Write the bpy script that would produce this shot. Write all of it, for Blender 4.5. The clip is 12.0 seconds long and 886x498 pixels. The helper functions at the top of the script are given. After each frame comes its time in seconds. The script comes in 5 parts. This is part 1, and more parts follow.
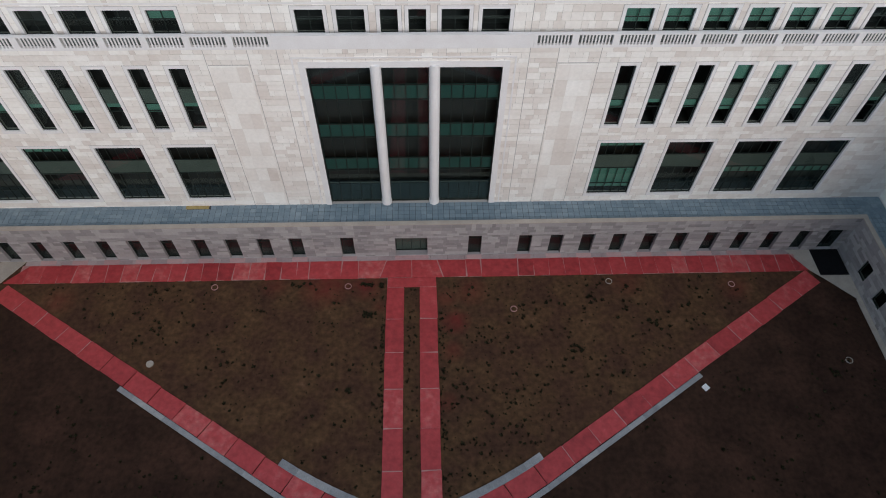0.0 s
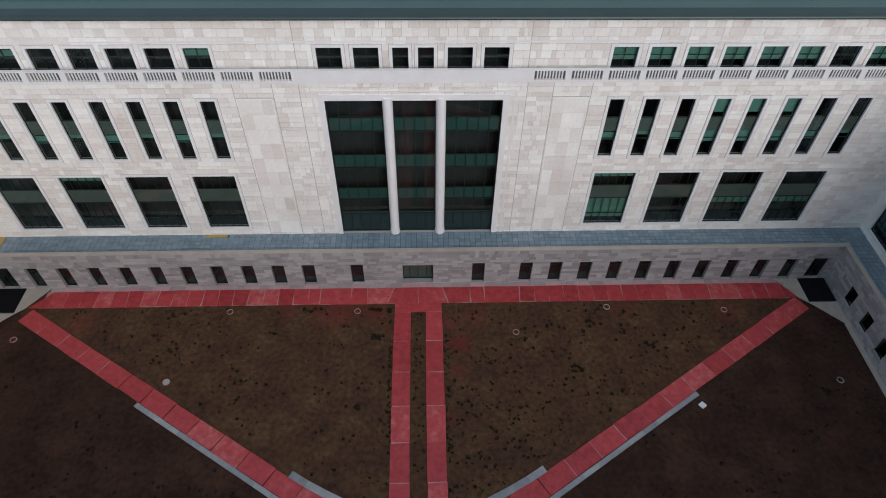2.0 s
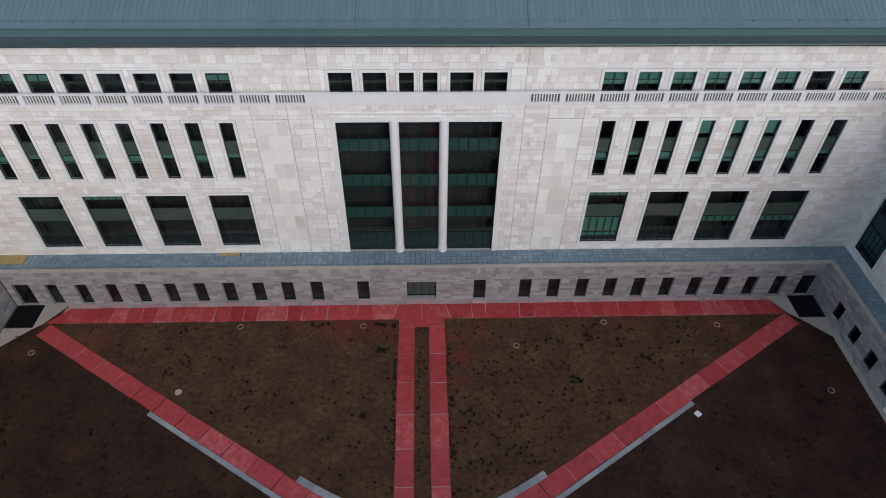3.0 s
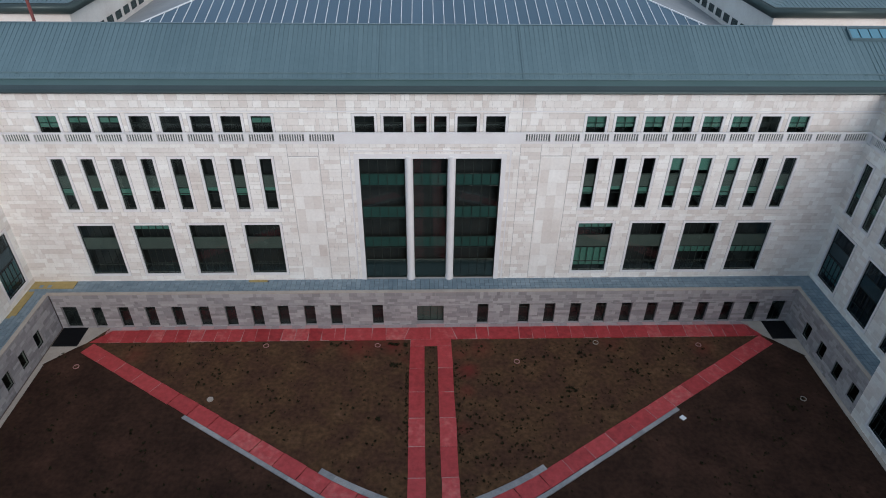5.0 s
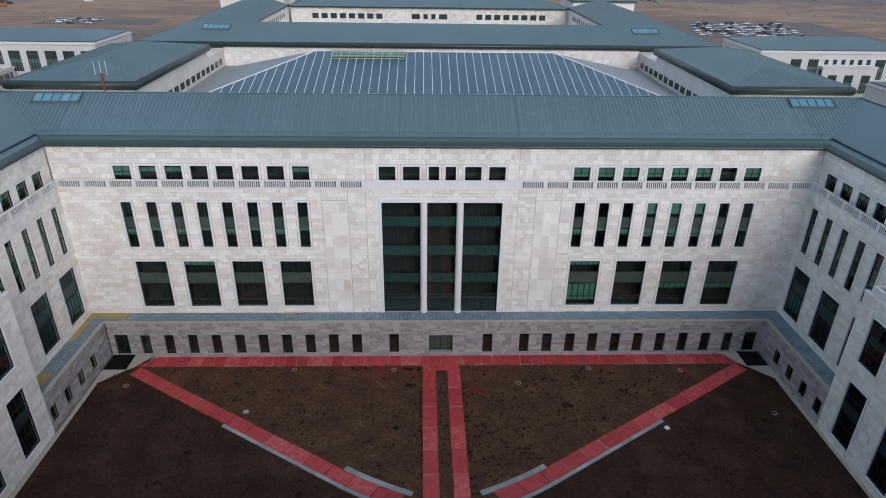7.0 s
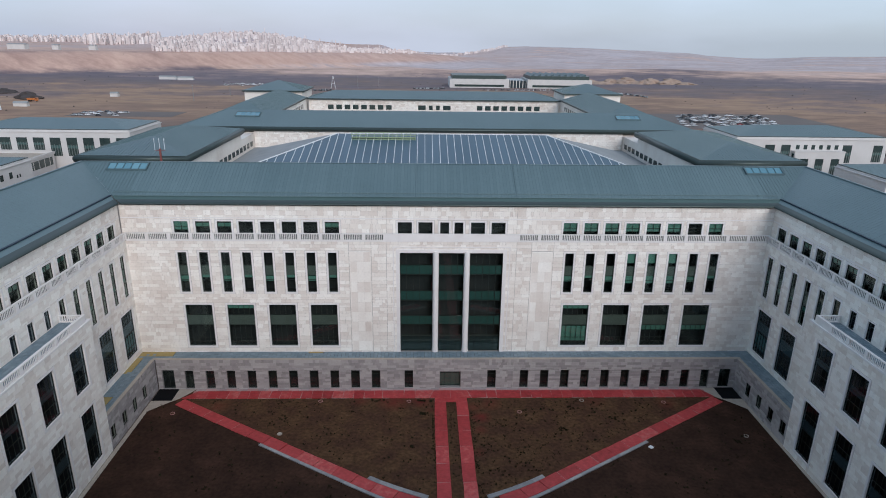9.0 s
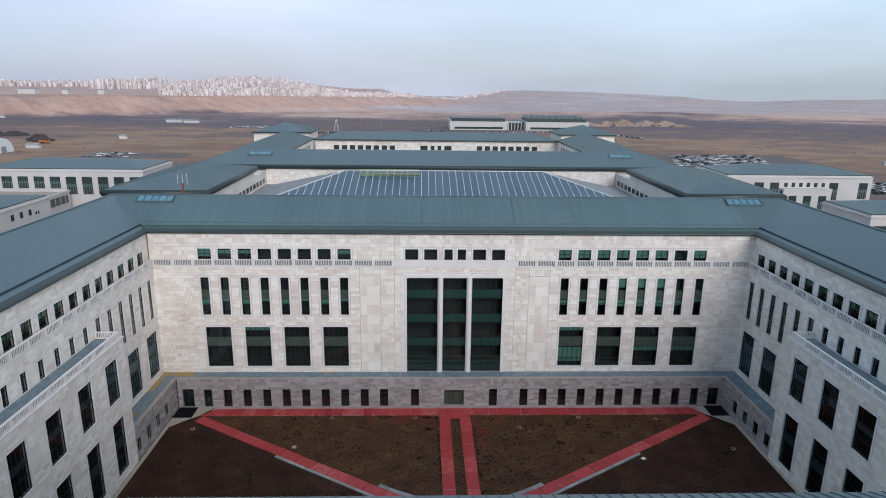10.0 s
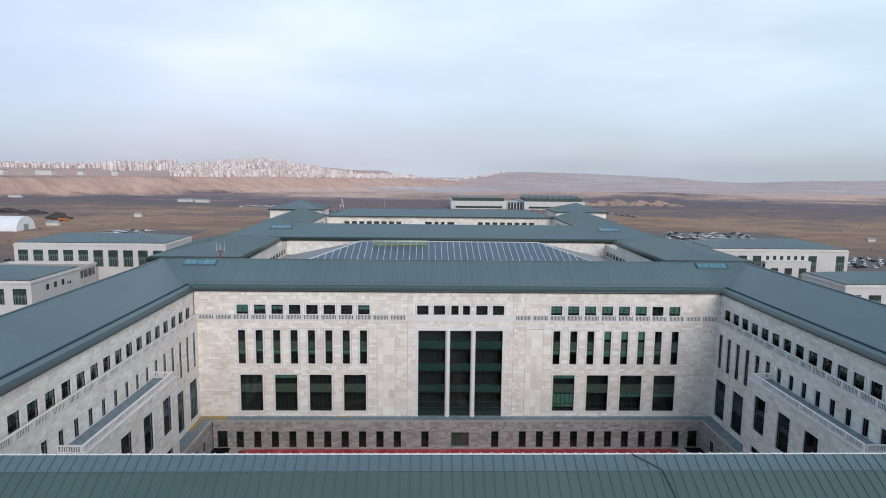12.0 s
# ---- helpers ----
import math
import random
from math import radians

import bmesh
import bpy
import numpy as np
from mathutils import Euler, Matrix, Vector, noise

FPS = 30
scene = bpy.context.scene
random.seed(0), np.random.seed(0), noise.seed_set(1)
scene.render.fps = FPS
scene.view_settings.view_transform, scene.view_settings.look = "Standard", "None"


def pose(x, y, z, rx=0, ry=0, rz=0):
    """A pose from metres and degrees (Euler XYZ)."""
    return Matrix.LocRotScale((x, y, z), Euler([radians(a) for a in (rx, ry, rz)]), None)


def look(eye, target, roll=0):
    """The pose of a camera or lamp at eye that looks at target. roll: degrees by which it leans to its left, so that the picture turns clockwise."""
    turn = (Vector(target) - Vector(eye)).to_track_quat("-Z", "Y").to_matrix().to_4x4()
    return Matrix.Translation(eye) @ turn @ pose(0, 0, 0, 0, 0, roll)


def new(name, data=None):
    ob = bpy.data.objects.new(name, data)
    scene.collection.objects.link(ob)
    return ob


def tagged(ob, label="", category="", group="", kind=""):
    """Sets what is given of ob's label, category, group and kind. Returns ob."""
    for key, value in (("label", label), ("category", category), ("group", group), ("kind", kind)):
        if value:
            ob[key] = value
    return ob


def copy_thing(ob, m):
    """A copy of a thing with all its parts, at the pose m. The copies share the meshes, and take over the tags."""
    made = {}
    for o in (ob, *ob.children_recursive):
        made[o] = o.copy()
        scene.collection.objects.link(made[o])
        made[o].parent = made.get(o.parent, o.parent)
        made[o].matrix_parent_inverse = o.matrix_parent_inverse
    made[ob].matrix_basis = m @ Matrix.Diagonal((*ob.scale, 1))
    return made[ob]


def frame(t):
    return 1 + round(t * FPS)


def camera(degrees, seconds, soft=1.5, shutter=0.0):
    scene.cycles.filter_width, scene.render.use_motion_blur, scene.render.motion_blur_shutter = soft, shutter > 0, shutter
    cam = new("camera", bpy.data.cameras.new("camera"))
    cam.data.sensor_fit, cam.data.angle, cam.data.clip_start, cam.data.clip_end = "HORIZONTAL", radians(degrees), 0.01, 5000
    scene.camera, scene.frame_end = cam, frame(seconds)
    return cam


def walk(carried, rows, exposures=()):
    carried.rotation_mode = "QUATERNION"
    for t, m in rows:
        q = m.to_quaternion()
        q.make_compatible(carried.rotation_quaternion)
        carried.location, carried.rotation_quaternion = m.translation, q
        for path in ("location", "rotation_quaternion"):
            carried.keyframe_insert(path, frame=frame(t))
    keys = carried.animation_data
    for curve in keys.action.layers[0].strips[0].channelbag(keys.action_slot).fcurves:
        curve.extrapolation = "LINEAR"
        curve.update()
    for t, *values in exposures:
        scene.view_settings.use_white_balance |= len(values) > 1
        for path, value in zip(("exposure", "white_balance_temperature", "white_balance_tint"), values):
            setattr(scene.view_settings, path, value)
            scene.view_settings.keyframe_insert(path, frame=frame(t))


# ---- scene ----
cam = camera(70.2, 12.0, soft=1.0)
PATH = [
    (0, (1.552, -45.526, 58.52), (1.608, -44.34, 56.911), 1.3),
    (0.5, (1.523, -46.858, 58.432), (1.576, -45.633, 56.852), 1.1),
    (1, (1.313, -48.285, 58.446), (1.366, -47.019, 56.899), 1.1),
    (1.5, (1.162, -49.748, 58.444), (1.215, -48.445, 56.927), 1.0),
    (2, (0.973, -51.634, 58.438), (1.027, -50.278, 56.969), 1.0),
    (2.5, (0.791, -53.85, 58.386), (0.845, -52.439, 56.969), 0.9),
    (3, (0.619, -56.366, 58.342), (0.672, -54.905, 56.977), 0.8),
    (5, (-0.938, -68.474, 58.004), (-0.875, -66.833, 56.862), 0.9),
    (5.5, (-1.287, -71.833, 57.89), (-1.225, -70.152, 56.807), 0.9),
    (6, (-1.632, -75.43, 57.822), (-1.573, -73.71, 56.803), 0.8),
    (6.5, (-2.105, -78.986, 57.734), (-2.045, -77.232, 56.776), 0.8),
    (7, (-2.745, -82.837, 57.563), (-2.681, -81.048, 56.672), 0.9),
    (9, (-4.671, -98.82, 57.385), (-4.609, -96.924, 56.751), 0.8),
    (9.5, (-5.16, -102.952, 57.335), (-5.099, -101.037, 56.76), 0.7),
    (10, (-5.664, -107.2, 57.254), (-5.602, -105.267, 56.744), 0.7),
    (10.5, (-6.142, -111.442, 57.302), (-6.081, -109.494, 56.851), 0.7),
    (11, (-6.591, -115.868, 57.274), (-6.531, -113.907, 56.887), 0.7),
    (11.5, (-7.022, -120.215, 57.215), (-6.962, -118.243, 56.888), 0.7),
    (12, (-7.522, -124.829, 57.104), (-7.463, -122.847, 56.839), 0.7),
]
walk(cam, [(t, look(eye, target, roll)) for t, eye, target, roll in PATH],
     exposures=[(0.0, -0.19, 6270, 10), (3.0, -0.16, 6130, 10), (6.5, -0.12, 6000, 10), (9.5, -0.11, 6100, 10), (12.0, -0.07, 6250, 10)])

# ---- sky and light ----
world = bpy.data.worlds.new("overcast_sky")
scene.world = world
world.use_nodes = True
wn, wl = world.node_tree.nodes, world.node_tree.links
sky = wn.new("ShaderNodeTexSky")
sky.sky_type = "NISHITA"
sky.sun_disc = False
sky.sun_elevation, sky.sun_rotation = radians(27), radians(159.6)
sky.altitude, sky.air_density, sky.dust_density, sky.ozone_density = 900, 1.0, 2.5, 1.0
coord = wn.new("ShaderNodeTexCoord")
stretch = wn.new("ShaderNodeMapping")
stretch.inputs["Scale"].default_value = (1.2, 1.2, 4.5)
wl.new(coord.outputs["Generated"], stretch.inputs["Vector"])
puffs = wn.new("ShaderNodeTexNoise")
puffs.inputs["Scale"].default_value, puffs.inputs["Detail"].default_value = 1.6, 5.0
wl.new(stretch.outputs["Vector"], puffs.inputs["Vector"])
cover = wn.new("ShaderNodeMapRange")
cover.inputs["From Min"].default_value, cover.inputs["From Max"].default_value = 0.35, 0.72
cover.inputs["To Min"].default_value, cover.inputs["To Max"].default_value = 0.72, 0.96
wl.new(puffs.outputs["Fac"], cover.inputs["Value"])
height = wn.new("ShaderNodeSeparateXYZ")
wl.new(coord.outputs["Generated"], height.inputs["Vector"])
rise = wn.new("ShaderNodeValToRGB")
tones = ((0.0, (5.7, 6.2, 7.1)), (0.1, (6.6, 7.6, 8.9)), (0.25, (8.5, 9.7, 10.6)), (0.5, (5.4, 6.4, 7.6)), (1.0, (4.4, 5.2, 6.3)))
while len(rise.color_ramp.elements) < len(tones):
    rise.color_ramp.elements.new(0.5)
for e, (at, c) in zip(rise.color_ramp.elements, tones):
    e.position, e.color = at, (*c, 1)
wl.new(height.outputs["Z"], rise.inputs["Fac"])
veil = wn.new("ShaderNodeMix")
veil.data_type = "RGBA"
wl.new(cover.outputs["Result"], veil.inputs["Factor"])
wl.new(sky.outputs["Color"], veil.inputs["A"])
streaks = wn.new("ShaderNodeMapRange")
streaks.inputs["From Min"].default_value, streaks.inputs["From Max"].default_value = 0.38, 0.68
streaks.inputs["To Min"].default_value, streaks.inputs["To Max"].default_value = 0.94, 1.08
wl.new(puffs.outputs["Fac"], streaks.inputs["Value"])
cloud = wn.new("ShaderNodeVectorMath")
cloud.operation = "SCALE"
wl.new(rise.outputs["Color"], cloud.inputs[0])
wl.new(streaks.outputs["Result"], cloud.inputs["Scale"])
across = wn.new("ShaderNodeMapRange")
across.inputs["From Min"].default_value, across.inputs["From Max"].default_value = -0.6, 0.6
wl.new(height.outputs["X"], across.inputs["Value"])
blush = wn.new("ShaderNodeMix")
blush.data_type = "RGBA"
blush.inputs["A"].default_value, blush.inputs["B"].default_value = (1.06, 0.965, 1.0, 1), (0.97, 1.0, 0.98, 1)
wl.new(across.outputs["Result"], blush.inputs["Factor"])
tinted = wn.new("ShaderNodeVectorMath")
tinted.operation = "MULTIPLY"
wl.new(cloud.outputs["Vector"], tinted.inputs[0])
wl.new(blush.outputs["Result"], tinted.inputs[1])
# bluer sky added in the unseen west to cool the light on the east wing
away = wn.new("ShaderNodeVectorMath")
away.operation = "DOT_PRODUCT"
away.inputs[1].default_value = (-0.97, -0.12, 0.2)
wl.new(coord.outputs["Generated"], away.inputs[0])
blue = wn.new("ShaderNodeMapRange")
blue.inputs["From Min"].default_value, blue.inputs["From Max"].default_value = 0.25, 0.95
wl.new(away.outputs["Value"], blue.inputs["Value"])
clear = wn.new("ShaderNodeMix")
clear.data_type = "RGBA"
clear.inputs["B"].default_value = (4.0, 6.0, 7.6, 1)
wl.new(blue.outputs["Result"], clear.inputs["Factor"])
wl.new(tinted.outputs["Vector"], clear.inputs["A"])
wl.new(clear.outputs["Result"], veil.inputs["B"])
wl.new(veil.outputs["Result"], wn["Background"].inputs["Color"])
wn["Background"].inputs["Strength"].default_value = 0.115

sun = new("sun", bpy.data.lights.new("sun", "SUN"))
sun.data.energy, sun.data.angle, sun.data.color = 1.95, radians(36), (1.0, 0.91, 0.85)
sun.matrix_world = look((35, -94, 52), (0, 0, 0))


# ---- materials ----
def material(name, stops, scale=1.0, rough=0.7, metal=0.0, bump=0.2, pieces=0.0, grain=8.0, fine=0.06, stretch_by=(1, 1, 1), spec=0.4):
    """Colour from broad patches (stops: position, colour), fine grain, and a shift from piece to piece."""
    m = bpy.data.materials.new(name)
    m.use_nodes = True
    n, l = m.node_tree.nodes, m.node_tree.links
    b = n["Principled BSDF"]
    b.inputs["Roughness"].default_value, b.inputs["Metallic"].default_value = rough, metal
    b.inputs["Specular IOR Level"].default_value = spec
    mp = n.new("ShaderNodeMapping")
    mp.inputs["Scale"].default_value = stretch_by
    geo = n.new("ShaderNodeNewGeometry")
    l.new(geo.outputs["Position"], mp.inputs["Vector"])
    big = n.new("ShaderNodeTexNoise")
    big.inputs["Scale"].default_value, big.inputs["Detail"].default_value, big.inputs["Roughness"].default_value = scale, 6, 0.6
    l.new(mp.outputs["Vector"], big.inputs["Vector"])
    small = n.new("ShaderNodeTexNoise")
    small.inputs["Scale"].default_value, small.inputs["Detail"].default_value = grain, 4
    l.new(mp.outputs["Vector"], small.inputs["Vector"])
    fac = big.outputs["Fac"]
    if pieces:
        info = n.new("ShaderNodeObjectInfo")
        both = n.new("ShaderNodeMath")
        l.new(info.outputs["Random"], both.inputs[0])
        l.new(geo.outputs["Random Per Island"], both.inputs[1])
        wrap = n.new("ShaderNodeMath")
        wrap.operation = "FRACT"
        l.new(both.outputs[0], wrap.inputs[0])
        mix = n.new("ShaderNodeMix")
        mix.inputs["Factor"].default_value = pieces
        l.new(big.outputs["Fac"], mix.inputs["A"])
        l.new(wrap.outputs[0], mix.inputs["B"])
        fac = mix.outputs["Result"]
    ramp = n.new("ShaderNodeValToRGB")
    while len(ramp.color_ramp.elements) < len(stops):
        ramp.color_ramp.elements.new(0.5)
    for e, (at, c) in zip(ramp.color_ramp.elements, stops):
        e.position, e.color = at, (*c, 1)
    l.new(fac, ramp.inputs["Fac"])
    tone = n.new("ShaderNodeMapRange")
    tone.inputs["To Min"].default_value, tone.inputs["To Max"].default_value = 1 - 3 * fine, 1 + 3 * fine
    l.new(small.outputs["Fac"], tone.inputs["Value"])
    shade = n.new("ShaderNodeVectorMath")
    shade.operation = "SCALE"
    l.new(ramp.outputs["Color"], shade.inputs[0])
    l.new(tone.outputs["Result"], shade.inputs["Scale"])
    l.new(shade.outputs["Vector"], b.inputs["Base Color"])
    if bump:
        bp = n.new("ShaderNodeBump")
        bp.inputs["Strength"].default_value, bp.inputs["Distance"].default_value = bump, 0.05
        l.new(small.outputs["Fac"], bp.inputs["Height"])
        l.new(bp.outputs["Normal"], b.inputs["Normal"])
    return m


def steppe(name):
    """Bands of ploughed, bare and clay land that follow one another to the north, broken up by noise. The far bands
    have haze in their colour.
    """
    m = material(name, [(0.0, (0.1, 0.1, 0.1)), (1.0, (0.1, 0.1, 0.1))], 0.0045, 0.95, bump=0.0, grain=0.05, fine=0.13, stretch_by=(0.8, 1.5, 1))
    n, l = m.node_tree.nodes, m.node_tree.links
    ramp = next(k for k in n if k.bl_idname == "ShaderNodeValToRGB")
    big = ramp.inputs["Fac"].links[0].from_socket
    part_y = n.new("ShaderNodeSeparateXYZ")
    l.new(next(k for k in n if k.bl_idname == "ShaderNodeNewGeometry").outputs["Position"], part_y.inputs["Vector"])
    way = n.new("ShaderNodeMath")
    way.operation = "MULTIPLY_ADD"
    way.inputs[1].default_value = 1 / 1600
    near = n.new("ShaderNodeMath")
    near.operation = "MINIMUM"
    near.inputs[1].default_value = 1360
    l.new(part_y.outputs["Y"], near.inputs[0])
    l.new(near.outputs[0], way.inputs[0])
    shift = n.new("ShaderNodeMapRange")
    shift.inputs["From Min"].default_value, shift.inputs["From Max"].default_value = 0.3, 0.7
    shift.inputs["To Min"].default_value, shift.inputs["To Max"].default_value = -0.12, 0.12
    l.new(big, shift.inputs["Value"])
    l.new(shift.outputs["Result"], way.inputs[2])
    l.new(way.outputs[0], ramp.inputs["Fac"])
    streak = n.new("ShaderNodeTexNoise")
    streak.inputs["Scale"].default_value, streak.inputs["Detail"].default_value, streak.inputs["Roughness"].default_value = 0.035, 7, 0.72
    l.new(next(k for k in n if k.bl_idname == "ShaderNodeMapping").outputs["Vector"], streak.inputs["Vector"])
    swing = n.new("ShaderNodeMapRange")
    swing.inputs["From Min"].default_value, swing.inputs["From Max"].default_value = 0.25, 0.75
    swing.inputs["To Min"].default_value, swing.inputs["To Max"].default_value = -0.075, 0.075
    l.new(streak.outputs["Fac"], swing.inputs["Value"])
    total = n.new("ShaderNodeMath")
    l.new(way.outputs[0], total.inputs[0])
    l.new(swing.outputs["Result"], total.inputs[1])
    l.new(total.outputs[0], ramp.inputs["Fac"])
    # from 0.82 on the land tones are paled and mauve to paint distance haze
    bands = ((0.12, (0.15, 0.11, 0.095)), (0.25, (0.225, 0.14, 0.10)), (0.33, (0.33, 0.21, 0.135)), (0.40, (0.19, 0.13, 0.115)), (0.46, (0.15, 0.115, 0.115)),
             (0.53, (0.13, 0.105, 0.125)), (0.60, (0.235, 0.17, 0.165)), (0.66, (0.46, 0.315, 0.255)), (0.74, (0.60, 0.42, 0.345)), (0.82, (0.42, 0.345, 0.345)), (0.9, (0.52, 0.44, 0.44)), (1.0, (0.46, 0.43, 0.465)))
    rise, top, face, clay = n.new("ShaderNodeMapRange"), n.new("ShaderNodeMapRange"), n.new("ShaderNodeMath"), n.new("ShaderNodeMix")
    rise.inputs["From Min"].default_value, rise.inputs["From Max"].default_value = 1.5, 7.0
    top.inputs["From Min"].default_value, top.inputs["From Max"].default_value, top.inputs["To Max"].default_value = 34.0, 26.0, 0.85
    for k in (rise, top):
        l.new(part_y.outputs["Z"], k.inputs["Value"])
    face.operation = "MULTIPLY"
    l.new(rise.outputs["Result"], face.inputs[0])
    l.new(top.outputs["Result"], face.inputs[1])
    side, west = n.new("ShaderNodeMapRange"), n.new("ShaderNodeMath")
    side.inputs["From Min"].default_value, side.inputs["From Max"].default_value = 330, 40
    l.new(part_y.outputs["X"], side.inputs["Value"])
    west.operation = "MULTIPLY"
    l.new(face.outputs[0], west.inputs[0])
    l.new(side.outputs["Result"], west.inputs[1])
    clay.data_type = "RGBA"
    dust = n.new("ShaderNodeValToRGB")
    for e, (at, c) in zip(dust.color_ramp.elements, ((0.3, (0.39, 0.245, 0.20)), (0.7, (0.60, 0.41, 0.33)))):
        e.position, e.color = at, (*c, 1)
    l.new(streak.outputs["Fac"], dust.inputs["Fac"])
    socket = n["Principled BSDF"].inputs["Base Color"]
    l.new(socket.links[0].from_socket, clay.inputs["A"])
    l.new(dust.outputs["Color"], clay.inputs["B"])
    l.new(west.outputs[0], clay.inputs["Factor"])
    l.new(clay.outputs["Result"], socket)
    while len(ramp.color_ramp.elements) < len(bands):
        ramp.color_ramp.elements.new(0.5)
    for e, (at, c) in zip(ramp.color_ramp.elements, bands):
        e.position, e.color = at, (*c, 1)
    return m


def glazing(name, tint, clear, rough=0.03, ior=1.75):
    """Tinted glass: what lies behind shows through, and the pane mirrors by Fresnel."""
    m = bpy.data.materials.new(name)
    m.use_nodes = True
    n, l = m.node_tree.nodes, m.node_tree.links
    n.remove(n["Principled BSDF"])
    see, mirror, mix, fr = n.new("ShaderNodeBsdfTransparent"), n.new("ShaderNodeBsdfGlossy"), n.new("ShaderNodeMixShader"), n.new("ShaderNodeFresnel")
    see.inputs["Color"].default_value = (*[clear * c for c in tint], 1)
    mirror.inputs["Roughness"].default_value = rough
    mirror.inputs["Color"].default_value = (*tint, 1)
    fr.inputs["IOR"].default_value = ior
    l.new(fr.outputs["Fac"], mix.inputs["Fac"])
    l.new(see.outputs["BSDF"], mix.inputs[1])
    l.new(mirror.outputs["BSDF"], mix.inputs[2])
    l.new(mix.outputs["Shader"], n["Material Output"].inputs["Surface"])
    return m


STONE = material("pale_travertine", [(0.14, (0.567, 0.48, 0.422)), (0.32, (0.71, 0.64, 0.578)), (0.5, (0.79, 0.735, 0.675)), (0.66, (0.86, 0.82, 0.763)), (0.84, (0.93, 0.905, 0.855))], 0.16, 0.75, bump=0.12, pieces=0.36, grain=3.0, fine=0.035)
STONE_BASE = material("grey_travertine", [(0.1, (0.235, 0.215, 0.21)), (0.4, (0.32, 0.295, 0.29)), (0.65, (0.385, 0.355, 0.345)), (0.9, (0.46, 0.43, 0.415))], 0.5, 0.8, bump=0.15, pieces=0.65, grain=3.0, fine=0.05)
TRIM = material("dressed_stone_trim", [(0.2, (0.70, 0.66, 0.64)), (0.8, (0.80, 0.775, 0.755))], 0.5, 0.7, bump=0.06, fine=0.02)
JOINT = material("mortar_joint", [(0.2, (0.37, 0.34, 0.315)), (0.8, (0.48, 0.445, 0.415))], 1.0, 0.9, bump=0.0)
METAL = material("blue_grey_roof_metal", [(0.15, (0.090, 0.142, 0.156)), (0.5, (0.110, 0.167, 0.181)), (0.85, (0.130, 0.192, 0.206))], 0.08, 0.42, 0.15, bump=0.03, pieces=0.25, grain=2.0, fine=0.04, spec=0.55)
SEAM = material("roof_seam_metal", [(0.2, (0.068, 0.110, 0.124)), (0.8, (0.090, 0.138, 0.152))], 0.3, 0.5, 0.15, bump=0.0)
EAVE = material("dark_eave_metal", [(0.2, (0.044, 0.062, 0.060)), (0.8, (0.060, 0.081, 0.077))], 0.25, 0.42, 0.45, bump=0.03, fine=0.05)
SKIRT = material("grey_green_roof_metal", [(0.2, (0.066, 0.112, 0.106)), (0.8, (0.088, 0.138, 0.13))], 0.15, 0.45, 0.25, bump=0.03, fine=0.04)
TILE = material("blue_slate_tile", [(0.1, (0.125, 0.175, 0.205)), (0.5, (0.175, 0.23, 0.265)), (0.9, (0.265, 0.325, 0.355))], 0.5, 0.6, bump=0.15, pieces=0.35, grain=6.0)
WOOL = material("ochre_insulation", [(0.2, (0.30, 0.22, 0.08)), (0.8, (0.42, 0.32, 0.13))], 1.5, 0.95, bump=0.3)
FRAME = material("dark_window_frame", [(0.2, (0.015, 0.022, 0.02)), (0.8, (0.025, 0.035, 0.03))], 1.0, 0.4, 0.2, bump=0.0)
GLASS = glazing("green_tinted_glass", (0.66, 0.82, 0.77), 0.85)
BLUEGLASS = glazing("blue_tinted_glass", (0.55, 0.72, 0.82), 0.8, ior=1.6)
# room walls near black: the gloom behind the panes is in this colour
ROOM = material("painted_dark_office_wall", [(0.2, (0.028, 0.032, 0.038)), (0.8, (0.058, 0.056, 0.06))], 0.6, 0.9, bump=0.0)
SPANDREL = material("grey_spandrel_panel", [(0.2, (0.11, 0.125, 0.12)), (0.8, (0.16, 0.175, 0.165))], 0.5, 0.7, bump=0.0)
GREEN = material("pale_green_blind", [(0.2, (0.12, 0.27, 0.23)), (0.8, (0.18, 0.35, 0.30))], 0.7, 0.8, bump=0.0)
TEAL = material("teal_glass_spandrel", [(0.2, (0.036, 0.092, 0.088)), (0.8, (0.056, 0.128, 0.122))], 0.5, 0.35, bump=0.0)
BLUEPANE = material("slate_blue_glazing", [(0.2, (0.03, 0.044, 0.052)), (0.8, (0.048, 0.066, 0.075))], 0.5, 0.2, bump=0.0)
RED = material("red_painted_concrete", [(0.2, (0.24, 0.022, 0.024)), (0.4, (0.375, 0.038, 0.040)), (0.6, (0.445, 0.054, 0.055)), (0.72, (0.50, 0.11, 0.10)), (0.9, (0.60, 0.25, 0.22))], 1.1, 0.5, bump=0.15, pieces=0.36, grain=2.4, fine=0.12)
KERB = material("grey_kerb_concrete", [(0.2, (0.20, 0.20, 0.205)), (0.5, (0.29, 0.29, 0.29)), (0.8, (0.40, 0.385, 0.37))], 1.2, 0.85, bump=0.2, pieces=0.35, fine=0.1)
APRON = material("beige_concrete_apron", [(0.2, (0.34, 0.29, 0.24)), (0.8, (0.46, 0.40, 0.34))], 0.8, 0.85, bump=0.15)
SOIL = material("dark_brown_earth", [(0.28, (0.049, 0.0225, 0.0135)), (0.43, (0.066, 0.031, 0.017)), (0.55, (0.077, 0.039, 0.0185)), (0.64, (0.088, 0.046, 0.0215)), (0.75, (0.112, 0.056, 0.031))], 0.3, 0.95, bump=0.8, grain=1.9, fine=0.28, spec=0.2)
